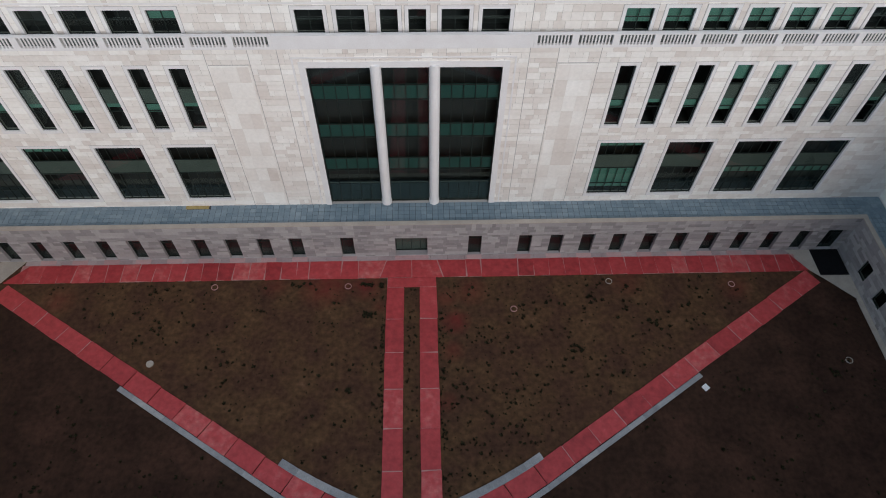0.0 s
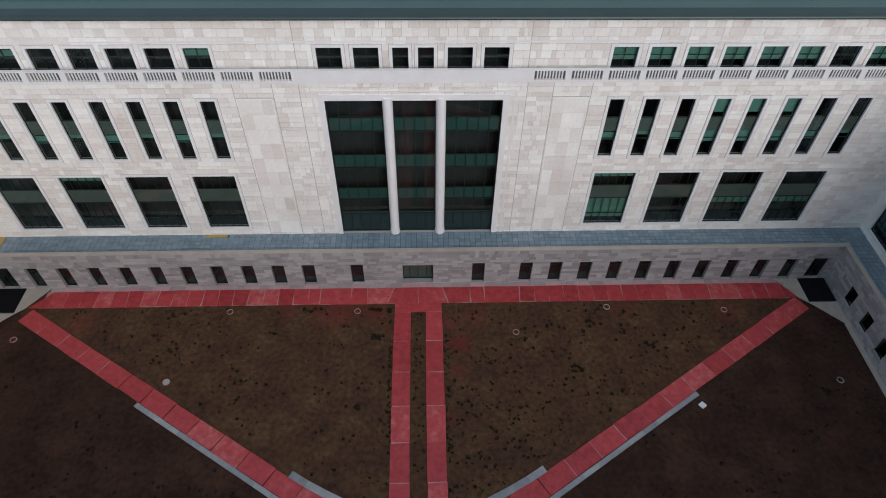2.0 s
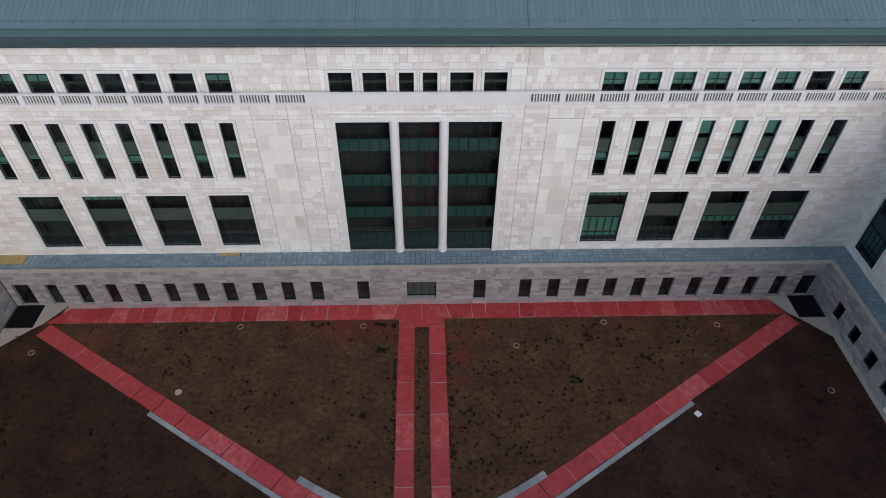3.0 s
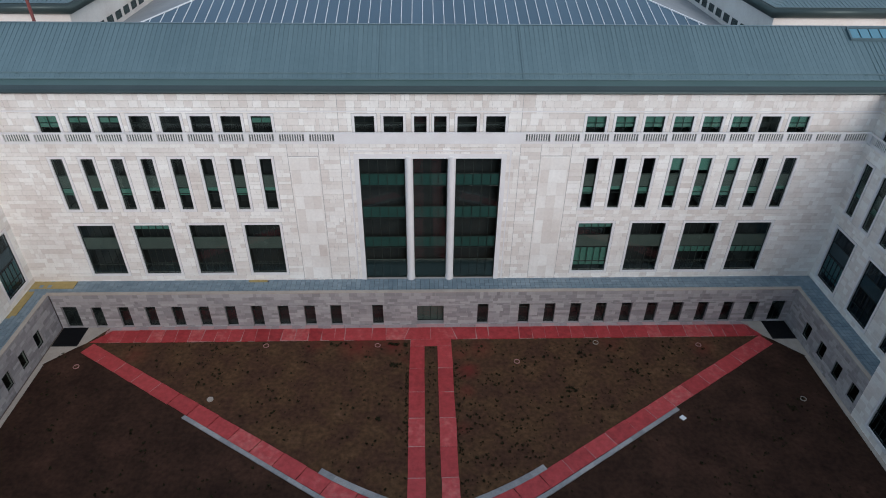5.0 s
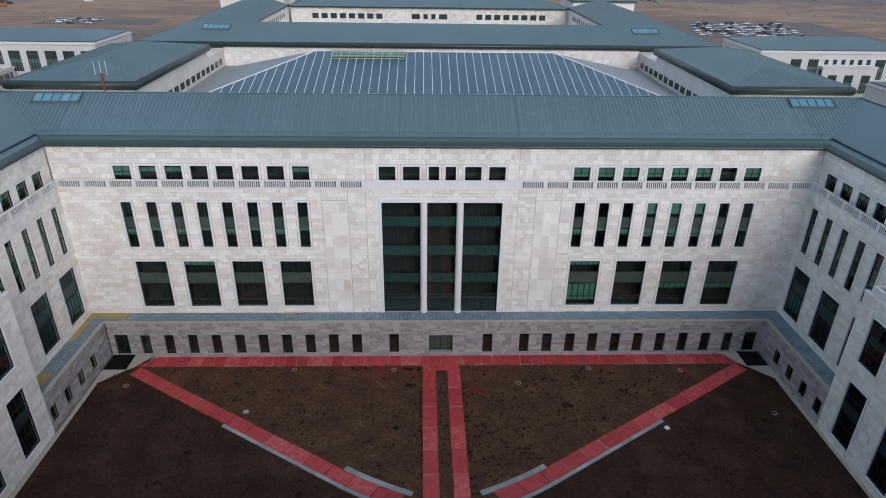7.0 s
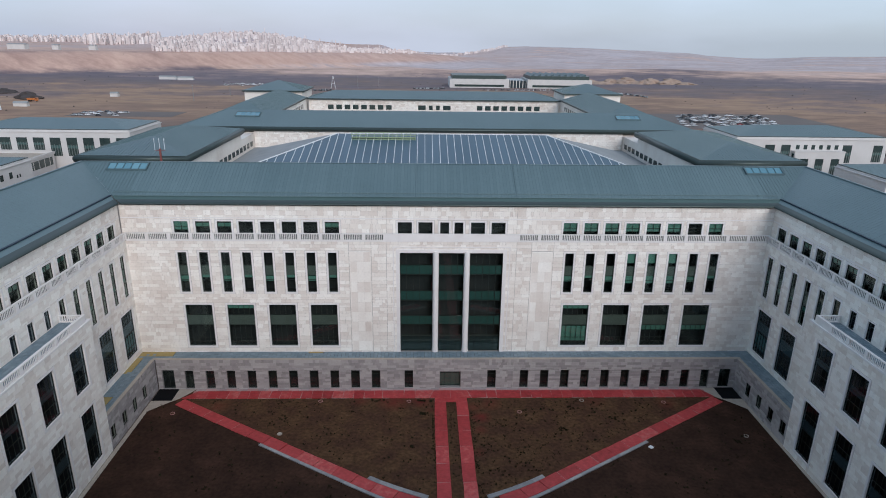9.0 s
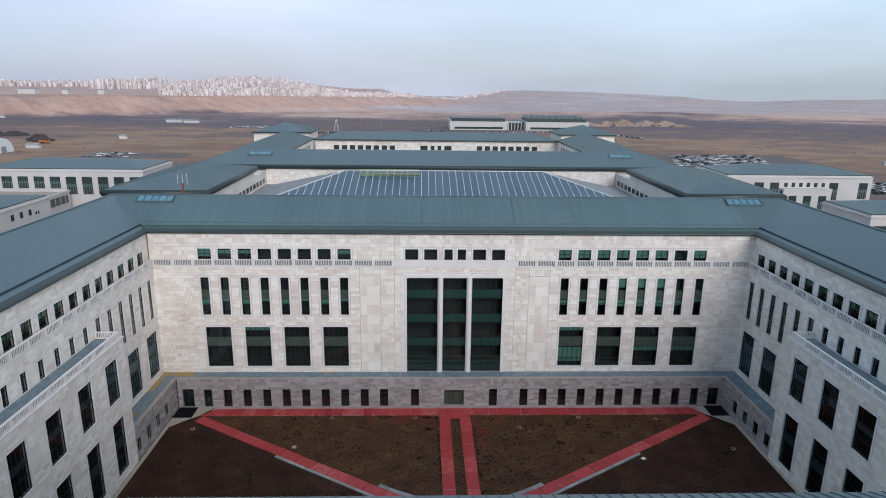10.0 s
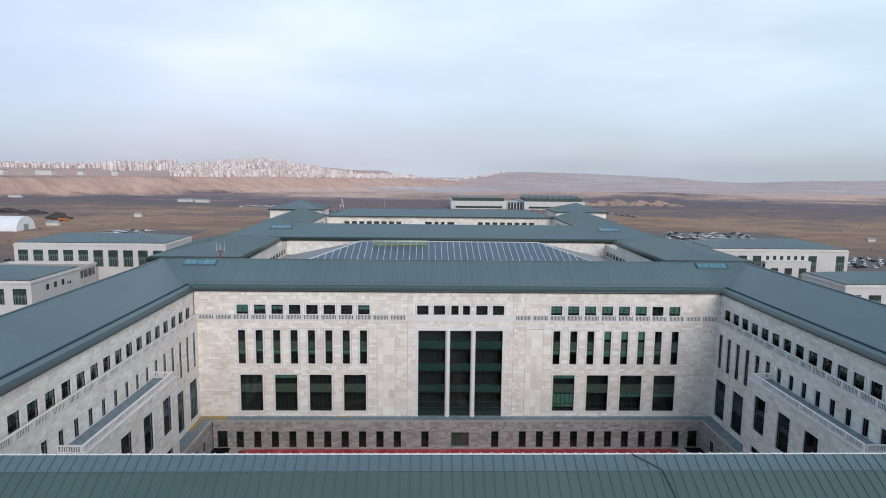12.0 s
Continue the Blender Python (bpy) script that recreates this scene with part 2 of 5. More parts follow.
SOIL_DAMP = material("damp_dark_earth", [(0.3, (0.024, 0.0105, 0.0066)), (0.5, (0.036, 0.0172, 0.0102)), (0.72, (0.060, 0.0275, 0.017))], 0.25, 0.95, bump=0.7, grain=1.9, fine=0.24, spec=0.2)
WEED = material("dark_green_weed", [(0.2, (0.012, 0.011, 0.007)), (0.8, (0.040, 0.035, 0.017))], 2.0, 1.0, bump=0.0, pieces=0.5, spec=0.05)
MAT = material("black_rubber_mat", [(0.2, (0.004, 0.004, 0.005)), (0.8, (0.008, 0.008, 0.009))], 2.0, 0.9, bump=0.1, spec=0.15)
PLAIN = steppe("dry_steppe_earth_hazed")


def stain(m, spots, colour):
    """Ragged stains of one colour on a material; spots: x, y, radius, strength."""
    n, l = m.node_tree.nodes, m.node_tree.links
    geo = next(k for k in n if k.bl_idname == "ShaderNodeNewGeometry")
    rag = n.new("ShaderNodeTexNoise")
    rag.inputs["Scale"].default_value, rag.inputs["Detail"].default_value = 0.9, 5
    l.new(geo.outputs["Position"], rag.inputs["Vector"])
    for x, y, r, strength in spots:
        away = n.new("ShaderNodeVectorMath")
        away.operation = "DISTANCE"
        away.inputs[1].default_value = (x, y, 0.05)
        l.new(geo.outputs["Position"], away.inputs[0])
        soft = n.new("ShaderNodeMapRange")
        soft.inputs["From Min"].default_value, soft.inputs["From Max"].default_value = r, 0.2 * r
        soft.inputs["To Max"].default_value = strength * 2
        l.new(away.outputs["Value"], soft.inputs["Value"])
        fac = n.new("ShaderNodeMath")
        fac.operation = "MULTIPLY"
        l.new(soft.outputs["Result"], fac.inputs[0])
        l.new(rag.outputs["Fac"], fac.inputs[1])
        mix = n.new("ShaderNodeMix")
        mix.data_type = "RGBA"
        mix.inputs["B"].default_value = (*colour, 1)
        socket = n["Principled BSDF"].inputs["Base Color"]
        old = socket.links[0].from_socket
        l.new(fac.outputs[0], mix.inputs["Factor"])
        l.new(old, mix.inputs["A"])
        l.new(mix.outputs["Result"], socket)


stain(SOIL, [(-9.5, -7.2, 3.4, 0.55), (-5.0, -7.4, 2.2, 0.5), (4.6, -12.0, 1.9, 0.6), (6.5, -8.2, 2.2, 0.35), (-15, -7.0, 2.0, 0.3), (3.6, -9.0, 1.6, 0.4), (4.2, -15.5, 1.5, 0.35), (3.4, -21, 1.3, 0.3), (-3.4, -10, 1.2, 0.25), (24, -7.2, 2.4, 0.25), (36, -8.3, 2.2, 0.3), (-38, -8.6, 2.2, 0.3)], (0.15, 0.022, 0.018))
GUTTER = material("navy_gutter_metal", [(0.2, (0.022, 0.040, 0.062)), (0.8, (0.032, 0.052, 0.078))], 0.5, 0.5, 0.15, bump=0.0)
ROOFGLASS = material("blue_roof_glazing", [(0.2, (0.038, 0.082, 0.118)), (0.8, (0.058, 0.112, 0.158))], 0.15, 0.3, bump=0.0, pieces=0.4, spec=0.6)
WHITE = material("white_painted_metal", [(0.2, (0.68, 0.69, 0.70)), (0.8, (0.80, 0.80, 0.80))], 1.0, 0.5, bump=0.0)
LEAD = material("grey_flat_roofing", [(0.2, (0.24, 0.255, 0.26)), (0.8, (0.34, 0.35, 0.35))], 0.2, 0.8, bump=0.1)
RENDERED = material("white_rendered_wall", [(0.2, (0.52, 0.50, 0.485)), (0.8, (0.64, 0.62, 0.60))], 0.15, 0.8, bump=0.05)
# city tones are drawn together and pinkish, the haze mixed into the colour
CITY = material("hazed_city_render", [(0.1, (0.53, 0.45, 0.435)), (0.5, (0.66, 0.58, 0.56)), (0.9, (0.80, 0.73, 0.71))], 0.01, 0.8, bump=0.0, pieces=0.8, fine=0.02)
MAST = material("red_mast_paint", [(0.2, (0.17, 0.05, 0.045)), (0.8, (0.24, 0.07, 0.06))], 1.0, 0.5, bump=0.0)
GANTRY = material("yellow_green_paint", [(0.2, (0.24, 0.31, 0.19)), (0.8, (0.33, 0.41, 0.26))], 1.0, 0.5, bump=0.0)
ASPHALT = material("grey_asphalt", [(0.2, (0.045, 0.046, 0.05)), (0.8, (0.075, 0.075, 0.08))], 0.05, 0.9, bump=0.1)
LOT = material("dusty_car_park_surface", [(0.2, (0.12, 0.10, 0.095)), (0.8, (0.17, 0.14, 0.125))], 0.03, 0.9, bump=0.1)
HEAP = material("dark_spoil_earth", [(0.2, (0.045, 0.04, 0.042)), (0.8, (0.08, 0.065, 0.06))], 0.2, 0.95, bump=0.4)
CLAY = material("pale_ochre_clay", [(0.25, (0.24, 0.175, 0.14)), (0.75, (0.44, 0.33, 0.26))], 0.12, 0.95, bump=0.4)
TENT = material("white_tent_fabric", [(0.2, (0.72, 0.73, 0.75)), (0.8, (0.82, 0.83, 0.84))], 0.2, 0.6, bump=0.0)
RUBBER = material("tyre_rubber", [(0.2, (0.012, 0.012, 0.012)), (0.8, (0.02, 0.02, 0.02))], 3.0, 0.8, bump=0.0)
PAINTS = [material(n, [(0.2, c), (0.8, tuple(min(1, k * 1.1) for k in c))], 1.0, 0.3, 0.1, bump=0.0) for n, c in
          (("white_car_paint", (0.75, 0.76, 0.78)), ("silver_car_paint", (0.42, 0.44, 0.46)), ("dark_car_paint", (0.035, 0.04, 0.05)), ("red_car_paint", (0.28, 0.03, 0.03)))]
ORANGE = material("orange_truck_paint", [(0.2, (0.42, 0.13, 0.03)), (0.8, (0.52, 0.18, 0.05))], 0.8, 0.45, bump=0.0)
CARGLASS = material("dark_car_window", [(0.2, (0.012, 0.015, 0.018)), (0.8, (0.02, 0.024, 0.028))], 1.0, 0.1, bump=0.0)


# ---- mesh helpers ----
class Shape:
    """Collects boxes and faces for one mesh."""

    def __init__(self):
        self.v, self.f = [], []

    def face(self, *points):
        k = len(self.v)
        self.v += [tuple(p) for p in points]
        self.f.append(tuple(range(k, k + len(points))))
        return self

    def box(self, x0, x1, y0, y1, z0, z1):
        k = len(self.v)
        self.v += [(x0, y0, z0), (x1, y0, z0), (x1, y1, z0), (x0, y1, z0), (x0, y0, z1), (x1, y0, z1), (x1, y1, z1), (x0, y1, z1)]
        self.f += [tuple(k + i for i in q) for q in ((3, 2, 1, 0), (4, 5, 6, 7), (0, 1, 5, 4), (1, 2, 6, 5), (2, 3, 7, 6), (3, 0, 4, 7))]
        return self

    def solid(self, low, high):
        """A closed body between two outlines with the same number of points."""
        k, n = len(self.v), len(low)
        self.v += [tuple(p) for p in low] + [tuple(p) for p in high]
        self.f.append(tuple(k + i for i in reversed(range(n))))
        self.f.append(tuple(k + n + i for i in range(n)))
        self.f += [(k + i, k + (i + 1) % n, k + n + (i + 1) % n, k + n + i) for i in range(n)]
        return self

    def bar(self, a, b, w, h):
        """A bar of width w and height h along the line a to b, standing on it."""
        a, b = Vector(a), Vector(b)
        side = (b - a).cross(Vector((0, 0, 1)))
        side = (side.normalized() if side.length > 1e-6 else Vector((1, 0, 0))) * (w / 2)
        up = side.cross(b - a).normalized() * h
        up = up if up.z >= 0 else -up
        return self.solid((a - side, a + side, a + side + up, a - side + up), (b - side, b + side, b + side + up, b - side + up))

    def loops(self, *rings):
        """Faces between successive closed outlines with the same number of points, and from the last to the first."""
        k, n, m = len(self.v), len(rings[0]), len(rings)
        for r in rings:
            self.v += [tuple(p) for p in r]
        for j in range(m):
            for i in range(n):
                a, b = j * n, (j + 1) % m * n
                self.f.append((k + a + i, k + a + (i + 1) % n, k + b + (i + 1) % n, k + b + i))
        return self

    def border(self, x0, x1, z0, z1, b, y0, y1):
        """A closed rectangular frame of width b round an opening, from y0 back to y1."""
        inner = ((x0, z0), (x1, z0), (x1, z1), (x0, z1))
        outer = ((x0 - b, z0 - b), (x1 + b, z0 - b), (x1 + b, z1 + b), (x0 - b, z1 + b))
        return self.loops([(x, y0, z) for x, z in outer], [(x, y0, z) for x, z in inner], [(x, y1, z) for x, z in inner], [(x, y1, z) for x, z in outer])

    def ring(self, cx, cy, z0, z1, r0, r1, n=20):
        turn = [(math.cos(2 * math.pi * i / n), math.sin(2 * math.pi * i / n)) for i in range(n)]
        at = lambda r, z: [(cx + r * c, cy + r * t, z) for c, t in turn]
        return self.loops(at(r0, z0), at(r1, z0), at(r1, z1), at(r0, z1))

    def disc(self, cx, cy, z0, z1, r, n=20):
        turn = [(cx + r * math.cos(2 * math.pi * i / n), cy + r * math.sin(2 * math.pi * i / n)) for i in range(n)]
        return self.solid([(x, y, z0) for x, y in turn], [(x, y, z1) for x, y in turn])

    def mesh(self, name, mat):
        me = bpy.data.meshes.new(name)
        me.from_pydata(self.v, [], self.f)
        me.materials.append(mat)
        me.update()
        return me


def part(name, shape, mat, parent=None, label="", at=None):
    data = shape.mesh(name, mat) if isinstance(shape, Shape) else shape
    ob = new(name, data)
    ob.parent = parent
    if at is not None:
        ob.matrix_basis = at
    if label:
        tagged(ob, label)
    return ob


def thing(name, label, category, at=None, kind="", group=""):
    ob = new(name)
    ob.empty_display_size = 0.5
    if at is not None:
        ob.matrix_basis = at
    return tagged(ob, label, category, group, kind)


def spans(lo, hi, blocks):
    """What is left of lo..hi after the blocks are cut out."""
    out, at = [], lo
    for a, b in sorted(blocks):
        if b <= at or a >= hi:
            continue
        if a > at:
            out.append((at, a))
        at = max(at, b)
    if at < hi:
        out.append((at, hi))
    return out


def wall(parent, name, u0, u1, z0, z1, face, holes, stone, course=0.6, length=1.25, grooves=(), single=None, plain=(), thick=0.5, seed=1, label="", margin=0.0):
    """A wall facing -y at y = face, with openings cut through it and a cladding of stone panels.
    holes: (u0, u1, z0, z1). single: the box u0, u1, z0, z1 in which panels are parts of their own. margin: how far the cladding stays off the openings."""
    rnd = random.Random(seed)
    levels = sorted({z0, z1, *[z for h in holes for z in h[2:] if z0 < z < z1]})
    core = Shape()
    for a, b in zip(levels, levels[1:]):
        for s, e in spans(u0, u1, [(h[0], h[1]) for h in holes if h[2] < b - 1e-4 and h[3] > a + 1e-4]):
            core.box(s, e, face, face + thick, a, b)
    body = part(name, core, JOINT, parent, label)
    near = lambda h: margin if h[1] - h[0] > 1.4 else max(0.0, margin - 0.16)
    holes = [(h[0] - near(h), h[1] + near(h), h[2] - near(h), h[3] + near(h)) for h in holes]
    levels = sorted({z0, z1, *[round(z, 4) for h in holes for z in h[2:] if z0 < z < z1]})
    rest, unit, made = Shape(), None, 0
    gap = 0.012
    for a, b in zip(levels, levels[1:]):
        rows = max(1, round((b - a) / course))
        heights = [rnd.uniform(0.65, 1.35) for r in range(rows)]
        for r in range(rows):
            lo, hi = a + (b - a) * sum(heights[:r]) / sum(heights), a + (b - a) * sum(heights[:r + 1]) / sum(heights)
            cut = [(h[0], h[1]) for h in holes if h[2] < b - 1e-4 and h[3] > a + 1e-4] + [(g - 0.02, g + 0.02) for g in grooves] + [(p[0], p[1]) for p in plain if p[2] < hi and p[3] > lo]
            for s, e in spans(u0, u1, cut):
                at = s
                while at < e - 1e-6:
                    step = length * rnd.choice((0.4, 0.6, 0.8, 1.0, 1.0, 1.4))
                    end = e if e - at < step * 1.5 else at + step
                    proud = 0.03 + rnd.uniform(0, 0.012)
                    if single and made < 300 and single[0] <= at and end <= single[1] and single[2] <= lo and hi <= single[3]:
                        if unit is None:
                            unit = Shape().box(-0.5, 0.5, -1, 0, -0.5, 0.5).mesh("stone_panel", stone)
                        m = Matrix.LocRotScale(((at + end) / 2, face, (lo + hi) / 2), None, (end - at - 2 * gap, proud, hi - lo - 2 * gap))
                        part("stone_panel", unit, None, body, at=m)
                        made += 1
                    else:
                        k = len(rest.v)
                        x0, x1, c0, c1 = at + gap, end - gap, lo + gap, hi - gap
                        rest.v += [(x0, face, c0), (x1, face, c0), (x1, face, c1), (x0, face, c1), (x0, face - proud, c0), (x1, face - proud, c0), (x1, face - proud, c1), (x0, face - proud, c1)]
                        rest.f += [tuple(k + i for i in q) for q in ((4, 5, 6, 7), (0, 1, 5, 4), (1, 2, 6, 5), (2, 3, 7, 6), (3, 0, 4, 7))]
                    at = end
    tagged(part("stone_cladding", rest, stone, body), kind="stuff")
    return body


# ---- windows ----
SURROUND = 0.3                  # width of the dressed stone round a window
# kind: width, height, upright bars, cross bars (heights), spandrel bands, blinds
KINDS = {}
KINDS["tall"] = (1.46, 7.06, [], [2.2, 4.75], [(3.0, 4.75)], [(2.5, 2.95)])
KINDS["tall_green"] = (1.46, 7.06, [], [2.2, 4.75], [(3.0, 4.75)], [(1.6, 2.9), (5.2, 7.0)])
KINDS["tall_half"] = (1.46, 7.06, [], [2.2, 4.75], [(3.0, 4.75)], [(1.9, 2.8)])
KINDS["large"] = (4.5, 7.73, [-1.35, -0.45, 0.45, 1.35], [1.55, 3.9, 5.8], [(3.9, 5.7)], [])
KINDS["large_lit"] = (4.5, 7.73, [-1.35, -0.45, 0.45, 1.35], [1.55, 3.9, 5.8], [(3.9, 5.7)], [(6.9, 7.65)])
KINDS["large_green"] = (4.5, 7.73, [-1.35, -0.45, 0.45, 1.35], [1.55, 3.9, 5.8], [(3.9, 5.7)], [(0.8, 3.6), (6.9, 7.65)])
KINDS["large_low"] = (4.5, 7.73, [-1.35, -0.45, 0.45, 1.35], [1.55, 3.9, 5.8], [(3.9, 5.7)], [(2.9, 3.7)])
KINDS["attic"] = (2.35, 2.3, [0.0], [1.35], [], [])
KINDS["attic_green"] = (2.35, 2.3, [0.0], [1.35], [], [(0.75, 2.25)])
KINDS["attic_small"] = (1.5, 2.3, [], [1.35], [], [])
KINDS["attic_side"] = (2.35, 2.3, [0.0], [1.35], [], [(1.2, 1.9)])
KINDS["slot"] = (1.5, 3.5, [], [2.6], [], [])
KINDS["corner_door"] = (2.05, 3.6, [0.0], [2.7], [], [])
KINDS["low"] = (1.5, 2.3, [], [], [], [])
KINDS["terrace"] = (1.3, 2.6, [], [1.9], [], [])
KINDS["bay_low"] = (3.45, 8.4, [-0.85, 0.0, 0.85], [2.4, 4.0, 6.4], [(4.0, 5.4)], [])
KINDS["bay_high"] = (3.45, 6.2, [-0.85, 0.0, 0.85], [1.9, 3.6], [(3.0, 3.9)], [])
KINDS["side_large"] = (4.1, 7.8, [-1.2, -0.4, 0.4, 1.2], [1.55, 3.9, 5.8], [(3.9, 5.7)], [])
KINDS["side_green"] = (4.1, 7.8, [-1.2, -0.4, 0.4, 1.2], [1.55, 3.9, 5.8], [(3.9, 5.7)], [(0.8, 3.4)])
KINDS["hall"] = (5.5, 18.2, [-1.65, -0.55, 0.55, 1.65], [4.9, 6.65, 9.5, 11.25, 14.2, 15.9], [(5.05, 6.6), (9.6, 11.2), (14.3, 15.9)], [])
KINDS["hall_mid"] = (4.2, 18.2, [-1.05, 0.0, 1.05], [4.9, 6.65, 9.5, 11.25, 14.2, 15.9], [(5.05, 6.6), (9.6, 11.2), (14.3, 15.9)], [])
KINDS["door"] = (3.6, 3.1, [-1.0, 0.0, 1.0], [2.5], [], [])
MADE = {}


def window(kind, parent, u, face, z, deep=0.13):
    """A window of a kind in the opening whose lower middle is at u, z in a wall facing -y at y = face."""
    at = Matrix.Translation((u, face, z))
    if (kind, deep) in MADE:
        ob = copy_thing(MADE[kind, deep], at)
        ob.parent = parent
        return ob
    w, h, ups, cross, bands, blinds = KINDS[kind]
    t = 0.07 if w < 3 else 0.09
    s = Shape().border(-w / 2 + t, w / 2 - t, t, h - t, t, deep, deep + 0.12)
    ob = part("window", s, FRAME, parent, at=at)
    if kind in ("slot", "low", "door", "corner_door"):
        part("reveal", Shape().border(-w / 2 + 0.012, w / 2 - 0.012, 0.012, h - 0.012, 0.03, -0.045, deep), STONE_BASE, ob)
    elif "hall" not in kind:
        b = SURROUND if w > 1.4 else 0.14
        part("surround", Shape().border(-w / 2 + 0.012, w / 2 - 0.012, 0.012, h - 0.012, b, -0.075, deep), TRIM, ob, "pale dressed stone surround")
    pane = part("pane", Shape().face((-w / 2 + t, deep + 0.06, t), (w / 2 - t, deep + 0.06, t), (w / 2 - t, deep + 0.06, h - t), (-w / 2 + t, deep + 0.06, h - t)), BLUEGLASS if kind.startswith(("bay", "side", "terrace")) else GLASS, ob, "dark tinted glass")
    pane.visible_shadow = False
    for x in ups:
        for z0, z1 in spans(t, h - t, bands if w < 5 and h < 9 else ()):
            part("mullion", Shape().box(x - 0.03, x + 0.03, deep + 0.01, deep + 0.11, z0, z1), FRAME, ob)
    for z0 in cross:
        part("transom", Shape().box(-w / 2 + t, w / 2 - t, deep + 0.0, deep + 0.1, z0 - 0.03, z0 + 0.03), FRAME, ob)
    for z0, z1 in bands:
        part("spandrel", Shape().box(-w / 2, w / 2, deep + 0.14, deep + 0.24, z0, z1), TEAL if "hall" in kind else SPANDREL, ob)
    for z0, z1 in blinds:
        part("blind", Shape().box(-w / 2, w / 2, deep + 0.26, deep + 0.29, z0, z1), GREEN, ob, "pale green blind behind the glass")
    if kind == "door":
        part("door_curtain", Shape().box(-w / 2 + 0.1, w / 2 - 0.1, deep + 0.14, deep + 0.2, 0.1, h - 0.5), SPANDREL, ob, "grey curtain behind the door glass")
    if "hall" in kind:
        part("handrail", Shape().box(-w / 2 + t, w / 2 - t, deep + 0.12, deep + 0.19, 2.85, 2.96), SPANDREL, ob, "pale handrail line behind the glass")
        part("lower_glazing", Shape().box(-w / 2, w / 2, deep + 0.2, deep + 0.25, 0.05, 2.65), BLUEPANE, ob)
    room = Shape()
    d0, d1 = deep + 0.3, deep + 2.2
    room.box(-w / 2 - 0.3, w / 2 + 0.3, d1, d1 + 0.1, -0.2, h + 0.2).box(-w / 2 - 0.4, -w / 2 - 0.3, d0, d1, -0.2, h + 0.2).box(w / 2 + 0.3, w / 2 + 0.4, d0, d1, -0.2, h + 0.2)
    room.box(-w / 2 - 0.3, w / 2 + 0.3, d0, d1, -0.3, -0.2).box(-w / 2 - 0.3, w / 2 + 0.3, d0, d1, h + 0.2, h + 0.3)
    part("room", room, ROOM, ob, "room behind the glass, its darkness put into the wall colour")
    MADE[kind, deep] = ob
    return ob


def hole(kind, u, z):
    w, h = KINDS[kind][:2]
    return (u - w / 2, u + w / 2, z, z + h)


# ---- the setting: ground, courtyard floor ----
def smooth(lo, hi, v):
    v = max(0.0, min(1.0, (v - lo) / (hi - lo)))
    return v * v * (3 - 2 * v)


# skyline of the far ridge in the north-east: bearing (east over north), height
RIDGE = ((0.0, -8), (0.05, 0), (0.09, 14), (0.12, 29), (0.16, 31), (0.23, 27), (0.32, 18), (0.40, 9), (0.45, -5), (0.50, -18), (0.54, -12), (0.58, 0), (0.63, 5), (0.75, 10), (1.2, 12))


def ridge(a):
    for (a0, h0), (a1, h1) in zip(RIDGE, RIDGE[1:]):
        if a0 <= a <= a1:
            return h0 + (h1 - h0) * smooth(a0, a1, a)
    return RIDGE[0][1] if a < 0 else RIDGE[-1][1]


def scarp(x):
    """How far north the foot of the scarp runs."""
    return 1250 + 0.95 * min(x + 196, 330) + 30 * noise.noise((x / 140, 0.5, 2.2)) + 9 * noise.noise((x / 33, 1.5, 7.2))


def land(x, y):
    """Height of the land: level round the buildings, a scarp and a plateau in the north-west, ridges in the north-east."""
    far = smooth(650, 1500, math.hypot(x, y))
    a = x / max(y + 125, 1.0)
    h = far * (5 * noise.noise((x / 420, y / 300, 0.3)) + 2.5 * noise.noise((x / 130, y / 90, 5.1)) - 1)
    west = 1 / (1 + math.exp(max(-30, min(30, (x - 60) / 90))))
    edge = scarp(x)
    h += west * (29 * smooth(edge, edge + 85, y) * (1 - 0.75 * smooth(-0.2, -0.1, a) * smooth(1500, 2200, y)) + 34 * math.exp(-((a + 0.26) / (0.105 if a < -0.26 else 0.08)) ** 2) * smooth(1350, 2350, y))
    east = smooth(-0.07, 0.0, a)
    crest = 2650 + 120 * noise.noise((x / 500, 3.3, 1.0))
    h += east * (ridge(a) + 4 * noise.noise((x / 140, y / 300, 2.0))) * smooth(1350, crest, y) * (1 - smooth(crest, crest + 500, y))
    h += east * (7 * noise.noise((x / 260, 1.7, 4.0)) + 6) * math.exp(-((y - 1060 - 0.1 * x) / 120) ** 2)
    h -= east * 120 * smooth(crest + 40, 4600, y)
    return h


def build_ground():
    s = Shape()
    xs = [-4600, -3600, -2800, -2200] + list(range(-1800, -900, 60)) + list(range(-900, 421, 22)) + list(range(480, 2500, 60)) + [2800, 3600, 4600]
    ys = [-1500, -800, -300, 0, 300, 500] + list(range(560, 701, 70)) + list(range(740, 1640, 22)) + list(range(1660, 2401, 74)) + list(range(2440, 3001, 56)) + list(range(3100, 4701, 200))
    for y in ys:
        for x in xs:
            s.v.append((x, y, land(x, y) - 0.12))
    n = len(xs)
    for j in range(len(ys) - 1):
        for i in range(n - 1):
            s.f.append((j * n + i, j * n + i + 1, (j + 1) * n + i + 1, (j + 1) * n + i))
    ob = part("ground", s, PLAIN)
    for p in ob.data.polygons:
        p.use_smooth = True
    tagged(ob, "dry brown and ochre steppe running to low hills, haze coloured into the far bands", "ground", kind="structure")


